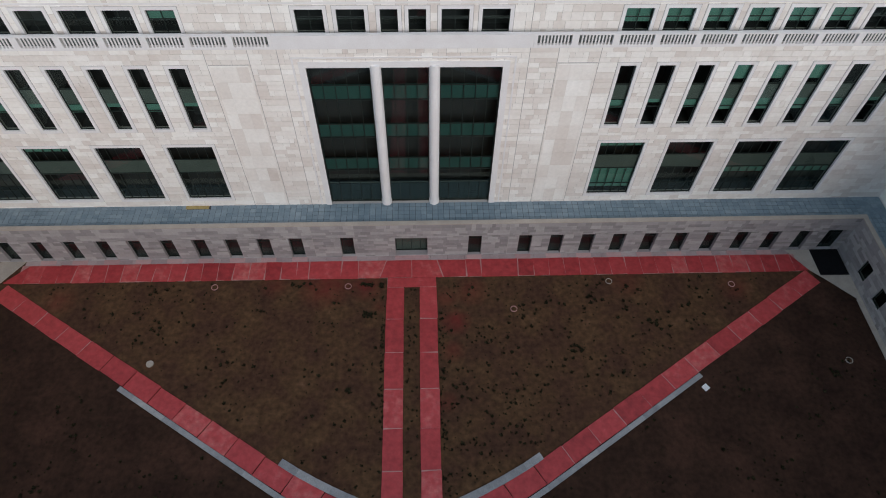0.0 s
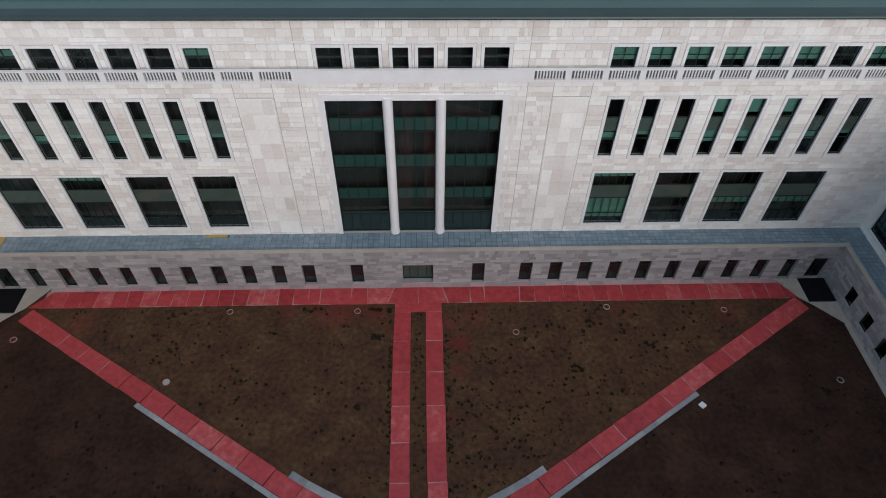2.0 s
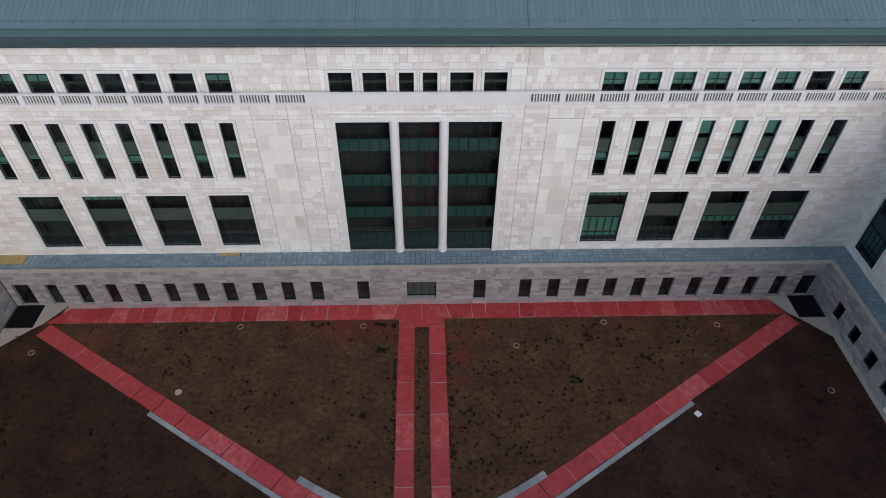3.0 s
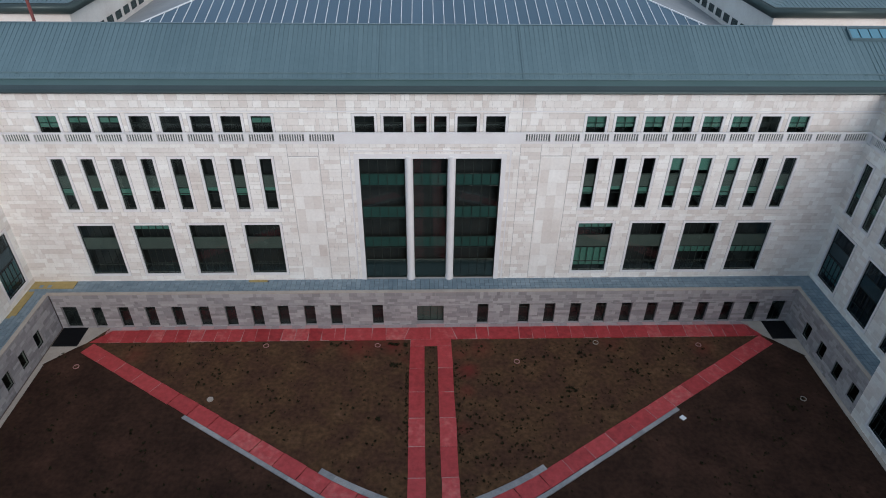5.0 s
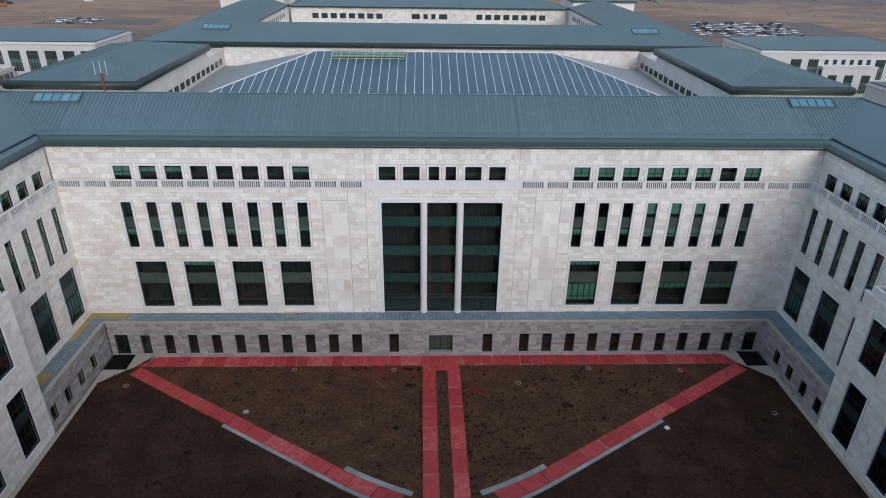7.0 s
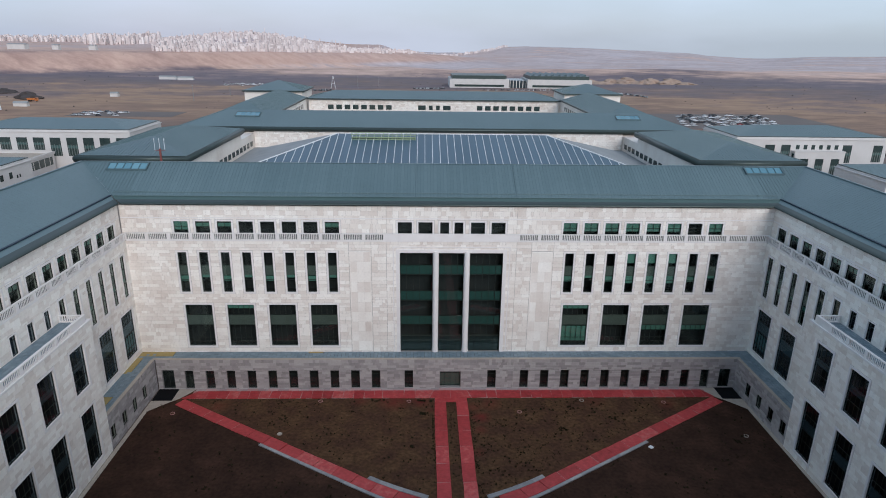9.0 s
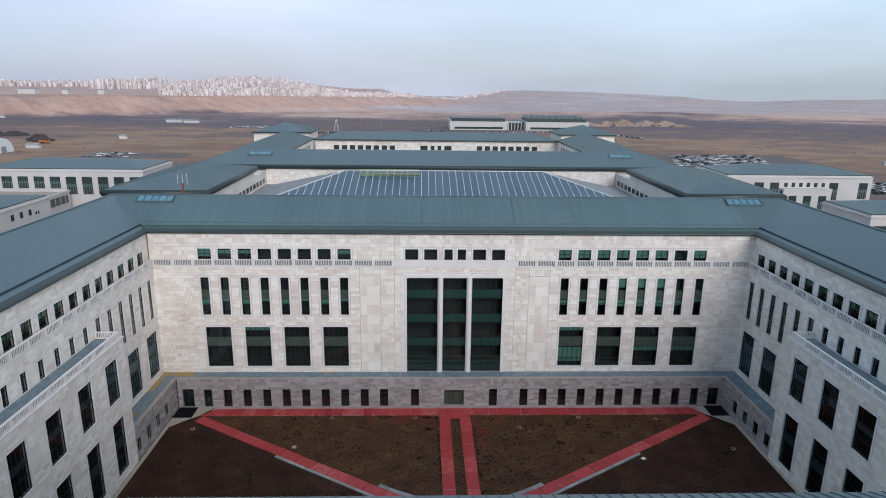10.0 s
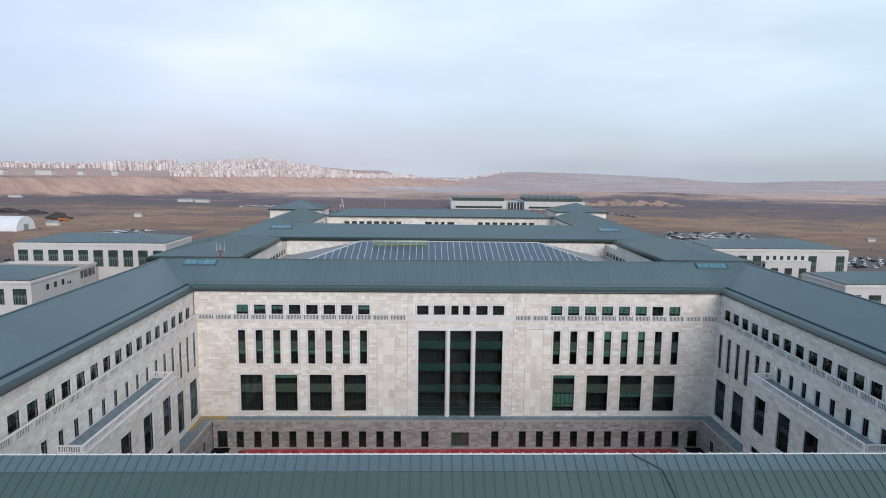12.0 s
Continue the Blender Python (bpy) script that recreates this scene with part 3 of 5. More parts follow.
def build_courtyard():
    s = Shape()
    nx, ny = 120, 84
    for j in range(ny + 1):
        for i in range(nx + 1):
            x, y = -49.5 + 99 * i / nx, -72 + 69 * j / ny
            s.v.append((x, y, 0.03 + 0.03 * noise.noise((x / 1.7, y / 1.7, 0)) + 0.03 * noise.noise((x / 7, y / 7, 3))))
    for j in range(ny):
        for i in range(nx):
            k = j * (nx + 1) + i
            s.f.append((k, k + 1, k + nx + 2, k + nx + 1))
    ob = part("soil", s, SOIL)
    ob.data.materials.append(SOIL_DAMP)
    for p in ob.data.polygons:
        p.use_smooth = True
        if (45.15 - abs(p.center.x)) * 0.5361 < (-6.95 - p.center.y) * 0.8442:
            p.material_index = 1
    tagged(ob, "bare dark brown earth of the courtyard with sparse weeds", "soil", kind="structure")


build_ground()
build_courtyard()

# ---- the wings round the courtyard ----
HALF, DEPTH = 52.8, 72.0        # half width of the court between the upper walls, and its length
BASE = 3.3                      # how far the lowest storey stands forward
EAVE_O, BREAK_O, RIDGE_O = 0.4, 2.5, 10.5
EAVE_Z, BREAK_Z, RIDGE_Z = 31.55, 32.45, 36.55


def roof_z(o):
    """Height of the roof at the distance o behind the court's upper wall."""
    o = min(o, 2 * RIDGE_O - o)
    return EAVE_Z + (o - EAVE_O) * (BREAK_Z - EAVE_Z) / (BREAK_O - EAVE_O) if o < BREAK_O else BREAK_Z + (o - BREAK_O) * (RIDGE_Z - BREAK_Z) / (RIDGE_O - BREAK_O)


EAVE_LINE = [(1.0, EAVE_Z - 0.07), (EAVE_O + 0.12, EAVE_Z - 0.07), (EAVE_O + 0.02, EAVE_Z - 0.02), (EAVE_O, EAVE_Z + 0.1), (EAVE_O + 0.1, EAVE_Z + 0.25), (EAVE_O + 0.4, EAVE_Z + 0.4), (1.6, roof_z(1.6))]


def rounded(shape, mat):
    """The mesh of strips laid side by side, welded and smooth."""
    data = shape.mesh("eave", mat)
    bm = bmesh.new()
    bm.from_mesh(data)
    bmesh.ops.remove_doubles(bm, verts=bm.verts, dist=0.001)
    for f in bm.faces:
        f.smooth = True
    bm.to_mesh(data)
    bm.free()
    return data


def balustrade(parent, u0, u1, y, z, pitch=3.53, offset=0.0, blank=(), h=0.86):
    """A run of stone balustrade: pieces of one bay each, solid where it is blank."""
    foot, head, n = 0.14, h - 0.1, 10
    if ("bal", h) not in MADE:
        outer = [(-pitch / 2, 0), (pitch / 2, 0), (pitch / 2, h), (-pitch / 2, h)]
        inner = [(-pitch / 2 + 0.3, foot), (pitch / 2 - 0.3, foot), (pitch / 2 - 0.3, head), (-pitch / 2 + 0.3, head)]
        at = lambda ring, back: [(a, back, b) for a, b in ring]
        MADE["bal", h] = Shape().loops(at(outer, -0.18), at(inner, -0.18), at(inner, 0.18), at(outer, 0.18)).mesh("balustrade", TRIM)
        MADE["baluster", h] = Shape().box(-0.065, 0.065, -0.15, -0.11, foot - 0.01, head + 0.01).mesh("baluster", TRIM)
    u = offset - pitch * math.ceil((offset - u0) / pitch) + pitch / 2
    while u < u1:
        lo, hi = u - pitch / 2, u + pitch / 2
        if lo >= u0 - 0.01 and hi <= u1 + 0.01 and not any(a < u < b for a, b in blank):
            frame_part = part("balustrade", MADE["bal", h], None, parent, at=Matrix.Translation((u, y, z)))
            for i in range(n - 1):
                part("baluster", MADE["baluster", h], None, frame_part, at=Matrix.Translation((-pitch / 2 + 0.3 + (pitch - 0.6) * (i + 1) / n, 0, 0)))
        else:
            lo, hi = max(lo, u0), min(hi, u1)
            if hi - lo > 0.05:
                part("parapet", Shape().box(lo, hi, y - 0.16, y + 0.16, z, z + h - 0.16).box(lo, hi, y - 0.19, y + 0.19, z + h - 0.16, z + h), TRIM, parent)
        u += pitch


def seams(shape, rows, along, h=0.055, w=0.045):
    """Raised seams: rows of (s, o0, o1); along(s, o) gives the point on the roof."""
    for s0, a, b in rows:
        if b - a > 0.1:
            cuts = [a] + [c for c in (BREAK_O, RIDGE_O, 2 * RIDGE_O - BREAK_O) if a < c < b] + [b]
            for c, d in zip(cuts, cuts[1:]):
                shape.bar(along(s0, c), along(s0, d), w, h)


def roof_strip(shape, lines):
    """Roof faces between successive lines of two points each."""
    for (a, b), (c, d) in zip(lines, lines[1:]):
        shape.face(a, b, d, c)


# --- the wing at the head of the court
north = thing("office_wing", "pale travertine office wing with a tall glazed hall window", "building")
TOP = [19.73 + 3.5 * k for k in range(8)]
BIG = [21.5 + 7.0 * k for k in range(4)]
SLOT = [7.1] + [12.7 + 3.5 * k for k in range(11)]
main_holes, top_holes, base_holes = [], [], []
for k, x in enumerate(TOP):
    for s in (-1, 1):
        kind = "tall_green" if (s > 0 and 3 <= k <= 5) else "tall_half" if (k + (s > 0)) % 2 else "tall"
        window(kind, north, s * x, 0, 16.6)
        main_holes.append(hole("tall", s * x, 16.6))
        kind = "attic_green" if (s > 0 and k != 6) or (s < 0 and k == 7) else "attic_side" if s < 0 and (k > 4 or k == 0) else "attic"
        window(kind, north, s * x, 1.0, 26.35)
        top_holes.append(hole("attic", s * x, 26.35))
for k, x in enumerate(BIG):
    for s in (-1, 1):
        kind = "large_green" if (s > 0 and k == 0) else "large_lit" if (s < 0 and k == 2) else "large_low" if s > 0 and k in (2, 3) else "large"
        window(kind, north, s * x, 0, 6.6)
        main_holes.append(hole("large", s * x, 6.6))
for s in (-1, 1):
    for x, kind in ((7.75, "attic"), (4.35, "attic"), (1.18, "attic_small")):
        window(kind, north, s * x, 1.0, 26.35)
        top_holes.append(hole(kind, s * x, 26.35))
    window("hall", north, s * 5.85, 0, 5.46, 0.34)
    for k, x in enumerate(SLOT):
        kind = "corner_door" if k == 11 else "slot"
        window(kind, north, s * x, -BASE, 0.14, 0.33)
        base_holes.append(hole(kind, s * x, 0.14))
window("hall_mid", north, 0, 0, 5.46, 0.34)
window("door", north, 0, -BASE, 0.3, 0.6)
base_holes.append(hole("door", 0, 0.3))
main_holes.append((-8.6, 8.6, 5.4, 23.66))
GROOVES = [s * g for s in (-1, 1) for g in (10.8, 13.3, 17.0)]
PANELS = [(-16.9, -13.4, 5.7, 23.9), (13.4, 16.9, 5.7, 23.9)]
head_wall = wall(north, "wall", -HALF - 0.3, HALF + 0.1, 5.2, 25.6, 0, main_holes, STONE, 0.58, 1.2, grooves=GROOVES, single=(-13, 13, 5.7, 26), plain=PANELS, seed=3, margin=SURROUND + 0.035)
slab_mesh = Shape().box(-0.58, 0.58, -0.028, 0, -0.9, 0.9).mesh("large_panel", STONE)
for x0, x1, z0, z1 in PANELS:
    for i in range(3):
        for j in range(10):
            part("large_panel", slab_mesh, None, head_wall, at=Matrix.Translation((x0 + 3.5 * (i + 0.5) / 3, 0, 5.7 + 18.2 * (j + 0.5) / 10)))
wall(north, "attic_wall", -HALF - 1, HALF + 1, 24.9, 31.3, 1.0, top_holes, STONE, 0.7, 1.0, grooves=[-10.8, 10.8], single=(-11, 11, 25, 32), seed=4, margin=SURROUND + 0.03)
wall(north, "base_wall", -HALF + BASE, HALF - BASE, 0, 5.68, -BASE, base_holes, STONE_BASE, 0.46, 1.1, single=(-18, 18, 0, 6), grooves=[-10.8, 10.8], seed=5)
for s in (-1, 1):
    col = Shape()
    pts = [(0.5 * math.cos(a), -0.55 * math.sin(a)) for a in [math.pi * i / 10 for i in range(11)]]
    outline = [(0.5, 0.6)] + pts + [(-0.5, 0.6)]
    col.solid([(s * 2.6 + 1.12 * x, y + 0.2, 5.45) for x, y in outline][::-1], [(s * 2.6 + 1.12 * x, y + 0.2, 5.9) for x, y in outline][::-1])
    col.solid([(s * 2.6 + x, y + 0.2, 5.9) for x, y in outline][::-1], [(s * 2.6 + x, y + 0.2, 23.9) for x, y in outline][::-1])
    part("column", col, TRIM, north, "pale half-round stone column between the hall windows")
    frame_line = Shape()
    for x0, x1, z0, z1 in ((13.4, 13.55, 5.8, 23.9), (16.75, 16.9, 5.8, 23.9), (13.55, 16.75, 23.75, 23.9)):
        frame_line.box(min(s * x0, s * x1), max(s * x0, s * x1), -0.06, 0, z0, z1)
    part("panel_moulding", frame_line, STONE, north)
part("hall_surround", Shape().border(-8.6, 8.6, 5.3, 23.66, 0.6, -0.12, 0.5), TRIM, north, "pale stone surround of the hall window")
part("hall_moulding", Shape().border(-9.6, 9.6, 5.3, 24.6, 0.15, -0.09, 0.0), TRIM, north)
part("cornice", Shape().box(-HALF, HALF, -0.14, 0.24, 25.6, 25.72), TRIM, north, "pale stone cornice")
# dark floor and an added dark sheet paint the shade between the balusters
part("walkway", Shape().box(-HALF, HALF, 0.24, 1.0, 25.0, 25.1), ASPHALT, north, "walkway roofing behind the balustrade, darkened for the shade in the slots")
part("upstand", Shape().box(-HALF, HALF, 0.45, 0.5, 25.1, 26.62), SPANDREL, north)
for s in (-1, 1):
    lo, hi = sorted((s * 10.97, s * (HALF + 0.2)))
    balustrade(north, lo, hi, 0.02, 25.72, 3.5, s * (TOP[0] + 1.75), h=1.22)
part("parapet", Shape().box(-10.97, 10.97, -0.14, 0.18, 25.72, 26.78).box(-10.97, 10.97, -0.17, 0.21, 26.78, 26.94), TRIM, north, "smooth solid stone parapet over the hall window")
part("attic_band", Shape().box(-HALF - 1, HALF + 1, 0.93, 1.0, 29.15, 29.3), TRIM, north)
coping = Shape().box(-HALF + BASE - 0.55, HALF - BASE + 0.55, -BASE - 0.06, -BASE + 0.5, 5.68, 5.76)
part("coping", coping, APRON, north, "pale stone coping of the lowest storey")


def ledge(parent, u0, u1, y0, y1, z, seed, patches=()):
    """The flat roof of the lowest storey: slate tiles with joints, and bare insulation here and there."""
    part("terrace_roof", Shape().box(u0, u1, y0, y1, z - 0.3, z - 0.03), ASPHALT, parent)
    rnd, s = random.Random(seed), Shape()
    n = round((y1 - y0) / 0.52)
    u = u0
    while u < u1 - 0.05:
        e = min(u1, u + 0.62)
        for j in range(n):
            a, b = y0 + (y1 - y0) * j / n, y0 + (y1 - y0) * (j + 1) / n
            if not any(p[0] < u < p[1] and p[2] <= j < p[3] for p in patches):
                h, g = z + rnd.uniform(0, 0.02), 0.02
                k = len(s.v)
                s.v += [(u + g, a + g, z - 0.03), (e - g, a + g, z - 0.03), (e - g, b - g, z - 0.03), (u + g, b - g, z - 0.03), (u + g, a + g, h), (e - g, a + g, h), (e - g, b - g, h), (u + g, b - g, h)]
                s.f += [tuple(k + i for i in q) for q in ((4, 5, 6, 7), (0, 1, 5, 4), (1, 2, 6, 5), (2, 3, 7, 6), (3, 0, 4, 7))]
        u = e
    tagged(part("slate_tiles", s, TILE, parent), "blue-grey slate roof tiles", kind="stuff")
    for a, b, j0, j1 in patches:
        part("insulation", Shape().box(a, b, y0 + (y1 - y0) * j0 / n + 0.05, y0 + (y1 - y0) * j1 / n - 0.05, z - 0.03, z + 0.015), WOOL, parent, "bare ochre insulation strip")


ledge(north, -HALF, HALF, -BASE + 0.55, 0.0, 5.45, 8, [(-52.75, -47.3, 2, 5), (-24.5, -22, 4, 5)])


# --- the two wings along the court, one the mirror of the other
def side_wing(s, label):
    """s = -1: the wing in the west, whose wall faces east; s = 1: the wing in the east. d: the distance from the head of the court."""
    turn = 90 if s < 0 else -90
    wing = thing("office_wing", label, "building", pose(s * HALF - (0.2 if s < 0 else 0), 0, 0, 0, 0, turn))
    U = lambda d: -d if s < 0 else d
    main, top, base, bay = [], [], [], []
    pitch, first = 3.53, 2.15
    b0, b1 = 20.0, 50.3
    for k in range(20):
        d = first + pitch * k
        window("attic_side" if k % 3 else "attic", wing, U(d), 1.0, 26.35, 0.14)
        top.append(hole("attic_side" if k % 3 else "attic", U(d), 26.35))
        if b0 < d < b1:
            window("terrace", wing, U(d), 0, 20.95, 0.14)
            main.append(hole("terrace", U(d), 20.95))
        else:
            kind = "tall_half" if k % 2 else "tall"
            window(kind, wing, U(d), 0, 16.6, 0.14)
            main.append(hole(kind, U(d), 16.6))
    for k, d in enumerate((3.4, 10.5, 17.5, 53.0, 60.0, 67.0)):
        window("side_green" if k == 0 else "side_large", wing, U(d), 0, 6.5, 0.14)
        main.append(hole("side_large", U(d), 6.5))
    for d in (8.0, 11.6, 15.15, 18.7, 52.0, 55.6, 59.2, 62.8):
        window("low", wing, U(d), -BASE, 1.2)
        base.append(hole("low", U(d), 1.2))
    for k in range(4):
        d = 24.25 + 7.1 * k
        window("bay_low", wing, U(d), -BASE - 0.1, 1.2, 0.16)
        window("bay_high", wing, U(d), -BASE - 0.1, 12.45, 0.16)
        bay += [hole("bay_low", U(d), 1.2), hole("bay_high", U(d), 12.45)]
    lo, hi = sorted((U(0), U(DEPTH)))
    wall(wing, "wall", lo, hi, 5.2, 25.6, 0, main, STONE, seed=11 + s, margin=SURROUND + 0.035)
    lo1, hi1 = sorted((U(-1), U(DEPTH)))
    wall(wing, "attic_wall", lo1, hi1, 24.9, 31.3, 1.0, top, STONE, seed=21 + s, margin=SURROUND + 0.03)
    for a, b in ((BASE, b0), (b1, DEPTH)):
        l2, h2 = sorted((U(a), U(b)))
        wall(wing, "base_wall", l2, h2, 0, 5.68, -BASE, [h for h in base if l2 < h[0] < h2], STONE_BASE, 0.46, 1.1, seed=31 + s)
        part("coping", Shape().box(l2, h2, -BASE - 0.06, -BASE + 0.5, 5.68, 5.76), APRON, wing)
        l3, h3 = sorted((U(a - BASE + 0.02), U(b)))
        ledge(wing, l3 if s < 0 else l3 + 0.0, h3, -BASE + 0.55, -0.02, 5.452, 41 + s, [(U(7.5), U(0.02), 3, 5), (U(20), U(14.5), 2, 5)] if s < 0 and a < 10 else [])
    l4, h4 = sorted((U(b0), U(b1)))
    wall(wing, "bay_wall", l4, h4, 0, 20.7, -BASE - 0.1, bay, STONE, seed=51 + s, margin=SURROUND + 0.035)
    ends = Shape()
    for d0, d1 in ((b0, b0 + 0.4), (b1 - 0.4, b1)):
        a, b = sorted((U(d0), U(d1)))
        ends.box(a, b, -BASE + 0.38, 0, 0, 20.7)
    part("bay_end", ends, STONE, wing)
    ledge(wing, l4 + 0.05, h4 - 0.05, -BASE + 0.32, -0.08, 20.96, 61 + s)
    part("terrace_cornice", Shape().box(l4 - 0.12, h4 + 0.12, -BASE - 0.24, -BASE + 0.3, 20.68, 20.9), TRIM, wing)
    balustrade(wing, l4 + 0.9, h4 - 0.9, -BASE + 0.06, 20.9, 3.53, U(34.9), h=1.08)
    for d in (b0 + 1.1, b1 - 1.1):
        u, y0, y1 = U(d), -BASE + 0.26, -0.1
        outer = [(y0, 20.93), (y1, 20.93), (y1, 21.98), (y0, 21.98)]
        inner = [(y0 + 0.15, 21.07), (y1 - 0.15, 21.07), (y1 - 0.15, 21.87), (y0 + 0.15, 21.87)]
        side = lambda ring, g: [(u + g, a, b) for a, b in ring]
        end_rail = part("balustrade", Shape().loops(side(outer, -0.14), side(inner, -0.14), side(inner, 0.14), side(outer, 0.14)), TRIM, wing)
        for i in range(8):
            y = y0 + 0.15 + (y1 - y0 - 0.3) * (i + 1) / 9
            part("baluster", Shape().box(u - 0.05, u + 0.05, y - 0.065, y + 0.065, 21.06, 21.88), TRIM, end_rail)
    lo5, hi5 = sorted((U(1.0), U(DEPTH)))
    part("cornice", Shape().box(lo5, hi5, -0.14, 0.24, 25.6, 25.72), TRIM, wing)
    # here too a dark floor and added sheet stand in for shade in the slots
    part("walkway", Shape().box(lo5, hi5, 0.24, 1.0, 25.0, 25.1), ASPHALT, wing)
    part("upstand", Shape().box(lo5, hi5, 0.45, 0.5, 25.1, 26.62), SPANDREL, wing)
    balustrade(wing, min(U(0.2), U(DEPTH)), max(U(0.2), U(DEPTH)), 0.02, 25.72, 3.53, U(first) + 1.765, h=1.221)
    part("attic_band", Shape().box(lo1, hi1, 0.93, 1.0, 29.15, 29.3), TRIM, wing)
    # the roof: inner slope with a valley at the head, outer slope with a hip
    P = lambda d, o: (U(d), o, roof_z(o))
    deck, band = Shape(), Shape()
    far = DEPTH + 2
    lines = [(P(-o, o), P(far, o)) for o in (BREAK_O, RIDGE_O, 2 * RIDGE_O - EAVE_O)]
    lines = [(a, b) if s > 0 else (b, a) for a, b in lines]
    roof_strip(deck, lines)
    part("roof", deck, METAL, wing, "blue-grey standing-seam metal roof")
    strip = [(P(-o, o), P(far, o)) for o in (1.6, BREAK_O)]
    verge = Shape()
    roof_strip(verge, [(a, b) if s > 0 else (b, a) for a, b in strip])
    part("verge", verge, METAL, wing, "blue-grey metal strip below the gutter")
    e = [((U(-o), o, z), (U(far), o, z)) for o, z in EAVE_LINE]
    roof_strip(band, [(a, b) if s > 0 else (b, a) for a, b in e])
    part("eave", rounded(band, EAVE), None, wing, "dark grey rounded metal eave")
    ribs = Shape()
    rows, d = [], -2 * RIDGE_O
    while d < far:
        rows.append((d, max(BREAK_O + 0.25, -d), min(2 * RIDGE_O - EAVE_O, 2 * RIDGE_O - EAVE_O)))
        d += 0.66
    seams(ribs, rows, P, 0.012, 0.03)
    tagged(part("standing_seams", ribs, METAL, wing), kind="stuff")
    part("gutter", Shape().bar(P(-BREAK_O, BREAK_O), P(far, BREAK_O), 0.34, 0.16), GUTTER, wing, "dark gutter rail above the eave")
    part("ridge_cap", Shape().bar(P(-RIDGE_O, RIDGE_O), P(far, RIDGE_O), 0.35, 0.08), METAL, wing)
    part("valley", Shape().bar(P(-BREAK_O, BREAK_O), P(-RIDGE_O, RIDGE_O), 0.25, 0.05), METAL, wing)
    return wing


side_wing(-1, "pale travertine office wing with a projecting terraced bay")
side_wing(1, "pale travertine office wing with a terraced bay, greyer in shade")

# --- roof of the wing at the head
N = lambda x, o: (x, o, roof_z(o))
deck, band = Shape(), Shape()
roof_strip(deck, [(N(-HALF - BREAK_O, BREAK_O - 0.0), N(HALF + BREAK_O, BREAK_O)), (N(-HALF - RIDGE_O, RIDGE_O), N(HALF + RIDGE_O, RIDGE_O)),
                  (N(-HALF - 2 * RIDGE_O + EAVE_O, 2 * RIDGE_O - EAVE_O), N(HALF + 2 * RIDGE_O - EAVE_O, 2 * RIDGE_O - EAVE_O))])
part("roof", deck, METAL, north, "blue-grey standing-seam metal roof")
roof_strip(band, [((-HALF - o, o, z), (HALF + o, o, z)) for o, z in EAVE_LINE])
verge = Shape()
roof_strip(verge, [(N(-HALF - 1.6, 1.6), N(HALF + 1.6, 1.6)), (N(-HALF - BREAK_O, BREAK_O), N(HALF + BREAK_O, BREAK_O))])
part("verge", verge, SKIRT, north)
part("eave", rounded(band, EAVE), None, north, "dark grey rounded metal eave")
ribs, rows, x = Shape(), [], -HALF - 2 * RIDGE_O
while x < HALF + 2 * RIDGE_O:
    reach = abs(x) - HALF
    rows.append((x, max(RIDGE_O, reach), 2 * RIDGE_O - EAVE_O))
    if abs(x) > HALF:
        rows.append((x, max(BREAK_O, reach), RIDGE_O))
    x += 0.56
seams(ribs, rows, N)
tagged(part("standing_seams", ribs, METAL, north), kind="stuff")
guard = Shape().bar(N(-HALF - BREAK_O, BREAK_O), N(HALF + BREAK_O, BREAK_O), 0.2, 0.1)
guard.bar(N(-HALF - BREAK_O, BREAK_O + 0.75), N(HALF + BREAK_O, BREAK_O + 0.75), 0.05, 0.16)
for k in range(23):
    guard.bar(N(-51.7 + 4.7 * k - 0.12, BREAK_O + 0.7), N(-51.7 + 4.7 * k + 0.12, BREAK_O + 0.7), 0.16, 0.22)
part("snow_guard", guard, METAL, north, "dark snow guard rail above the eave")
part("ridge_cap", Shape().bar(N(-HALF - RIDGE_O, RIDGE_O), N(HALF + RIDGE_O, RIDGE_O), 0.35, 0.035), METAL, north)
for x in (-6.0, 10.8):
    part("expansion_joint", Shape().bar(N(x, BREAK_O), N(x, RIDGE_O), 0.08, 0.085), SEAM, north)

# --- the roof across the foot of the court
south = thing("gate_wing", "low metal-roofed wing closing the court, white ridge vent", "building")
sect = ((-72.6, 31.7), (-72.9, 32.2), (-75.1, 33.2), (-76.6, 32.5), (-80.5, 30.3), (-90.0, 26.0))
lower = Shape()
roof_strip(lower, [((-62, y, z), (62, y, z)) for y, z in reversed(sect[:4])])
skirt = Shape()
roof_strip(skirt, [((-62, y, z), (62, y, z)) for y, z in reversed(sect[3:])])
part("skirt_roof", skirt, SKIRT, south, "grey-green metal lower roof")
part("roof", lower, METAL, south, "blue-grey standing-seam metal roof")
ribs = Shape()
for k in range(-72, 73):
    for (y0, z0), (y1, z1) in zip(sect[1:4], sect[2:4]):
        ribs.bar((k * 0.85, y0, z0), (k * 0.85, y1, z1), 0.045, 0.06)
for k in range(-72, 73):
    for (y0, z0), (y1, z1) in zip(sect[3:], sect[4:]):
        ribs.bar((k * 0.85, y0, z0), (k * 0.85, y1, z1), 0.05, 0.06)
tagged(part("standing_seams", ribs, SEAM, south), kind="stuff")
vent = Shape().bar((-62, -75.1, 33.2), (62, -75.1, 33.2), 0.12, 0.07)
for k in range(-70, 71):
    vent.box(k * 0.88 - 0.06, k * 0.88 + 0.06, -75.2, -75.0, 33.25, 33.32)
part("ridge_vent", vent, WHITE, south, "white ridge strip with small clips")
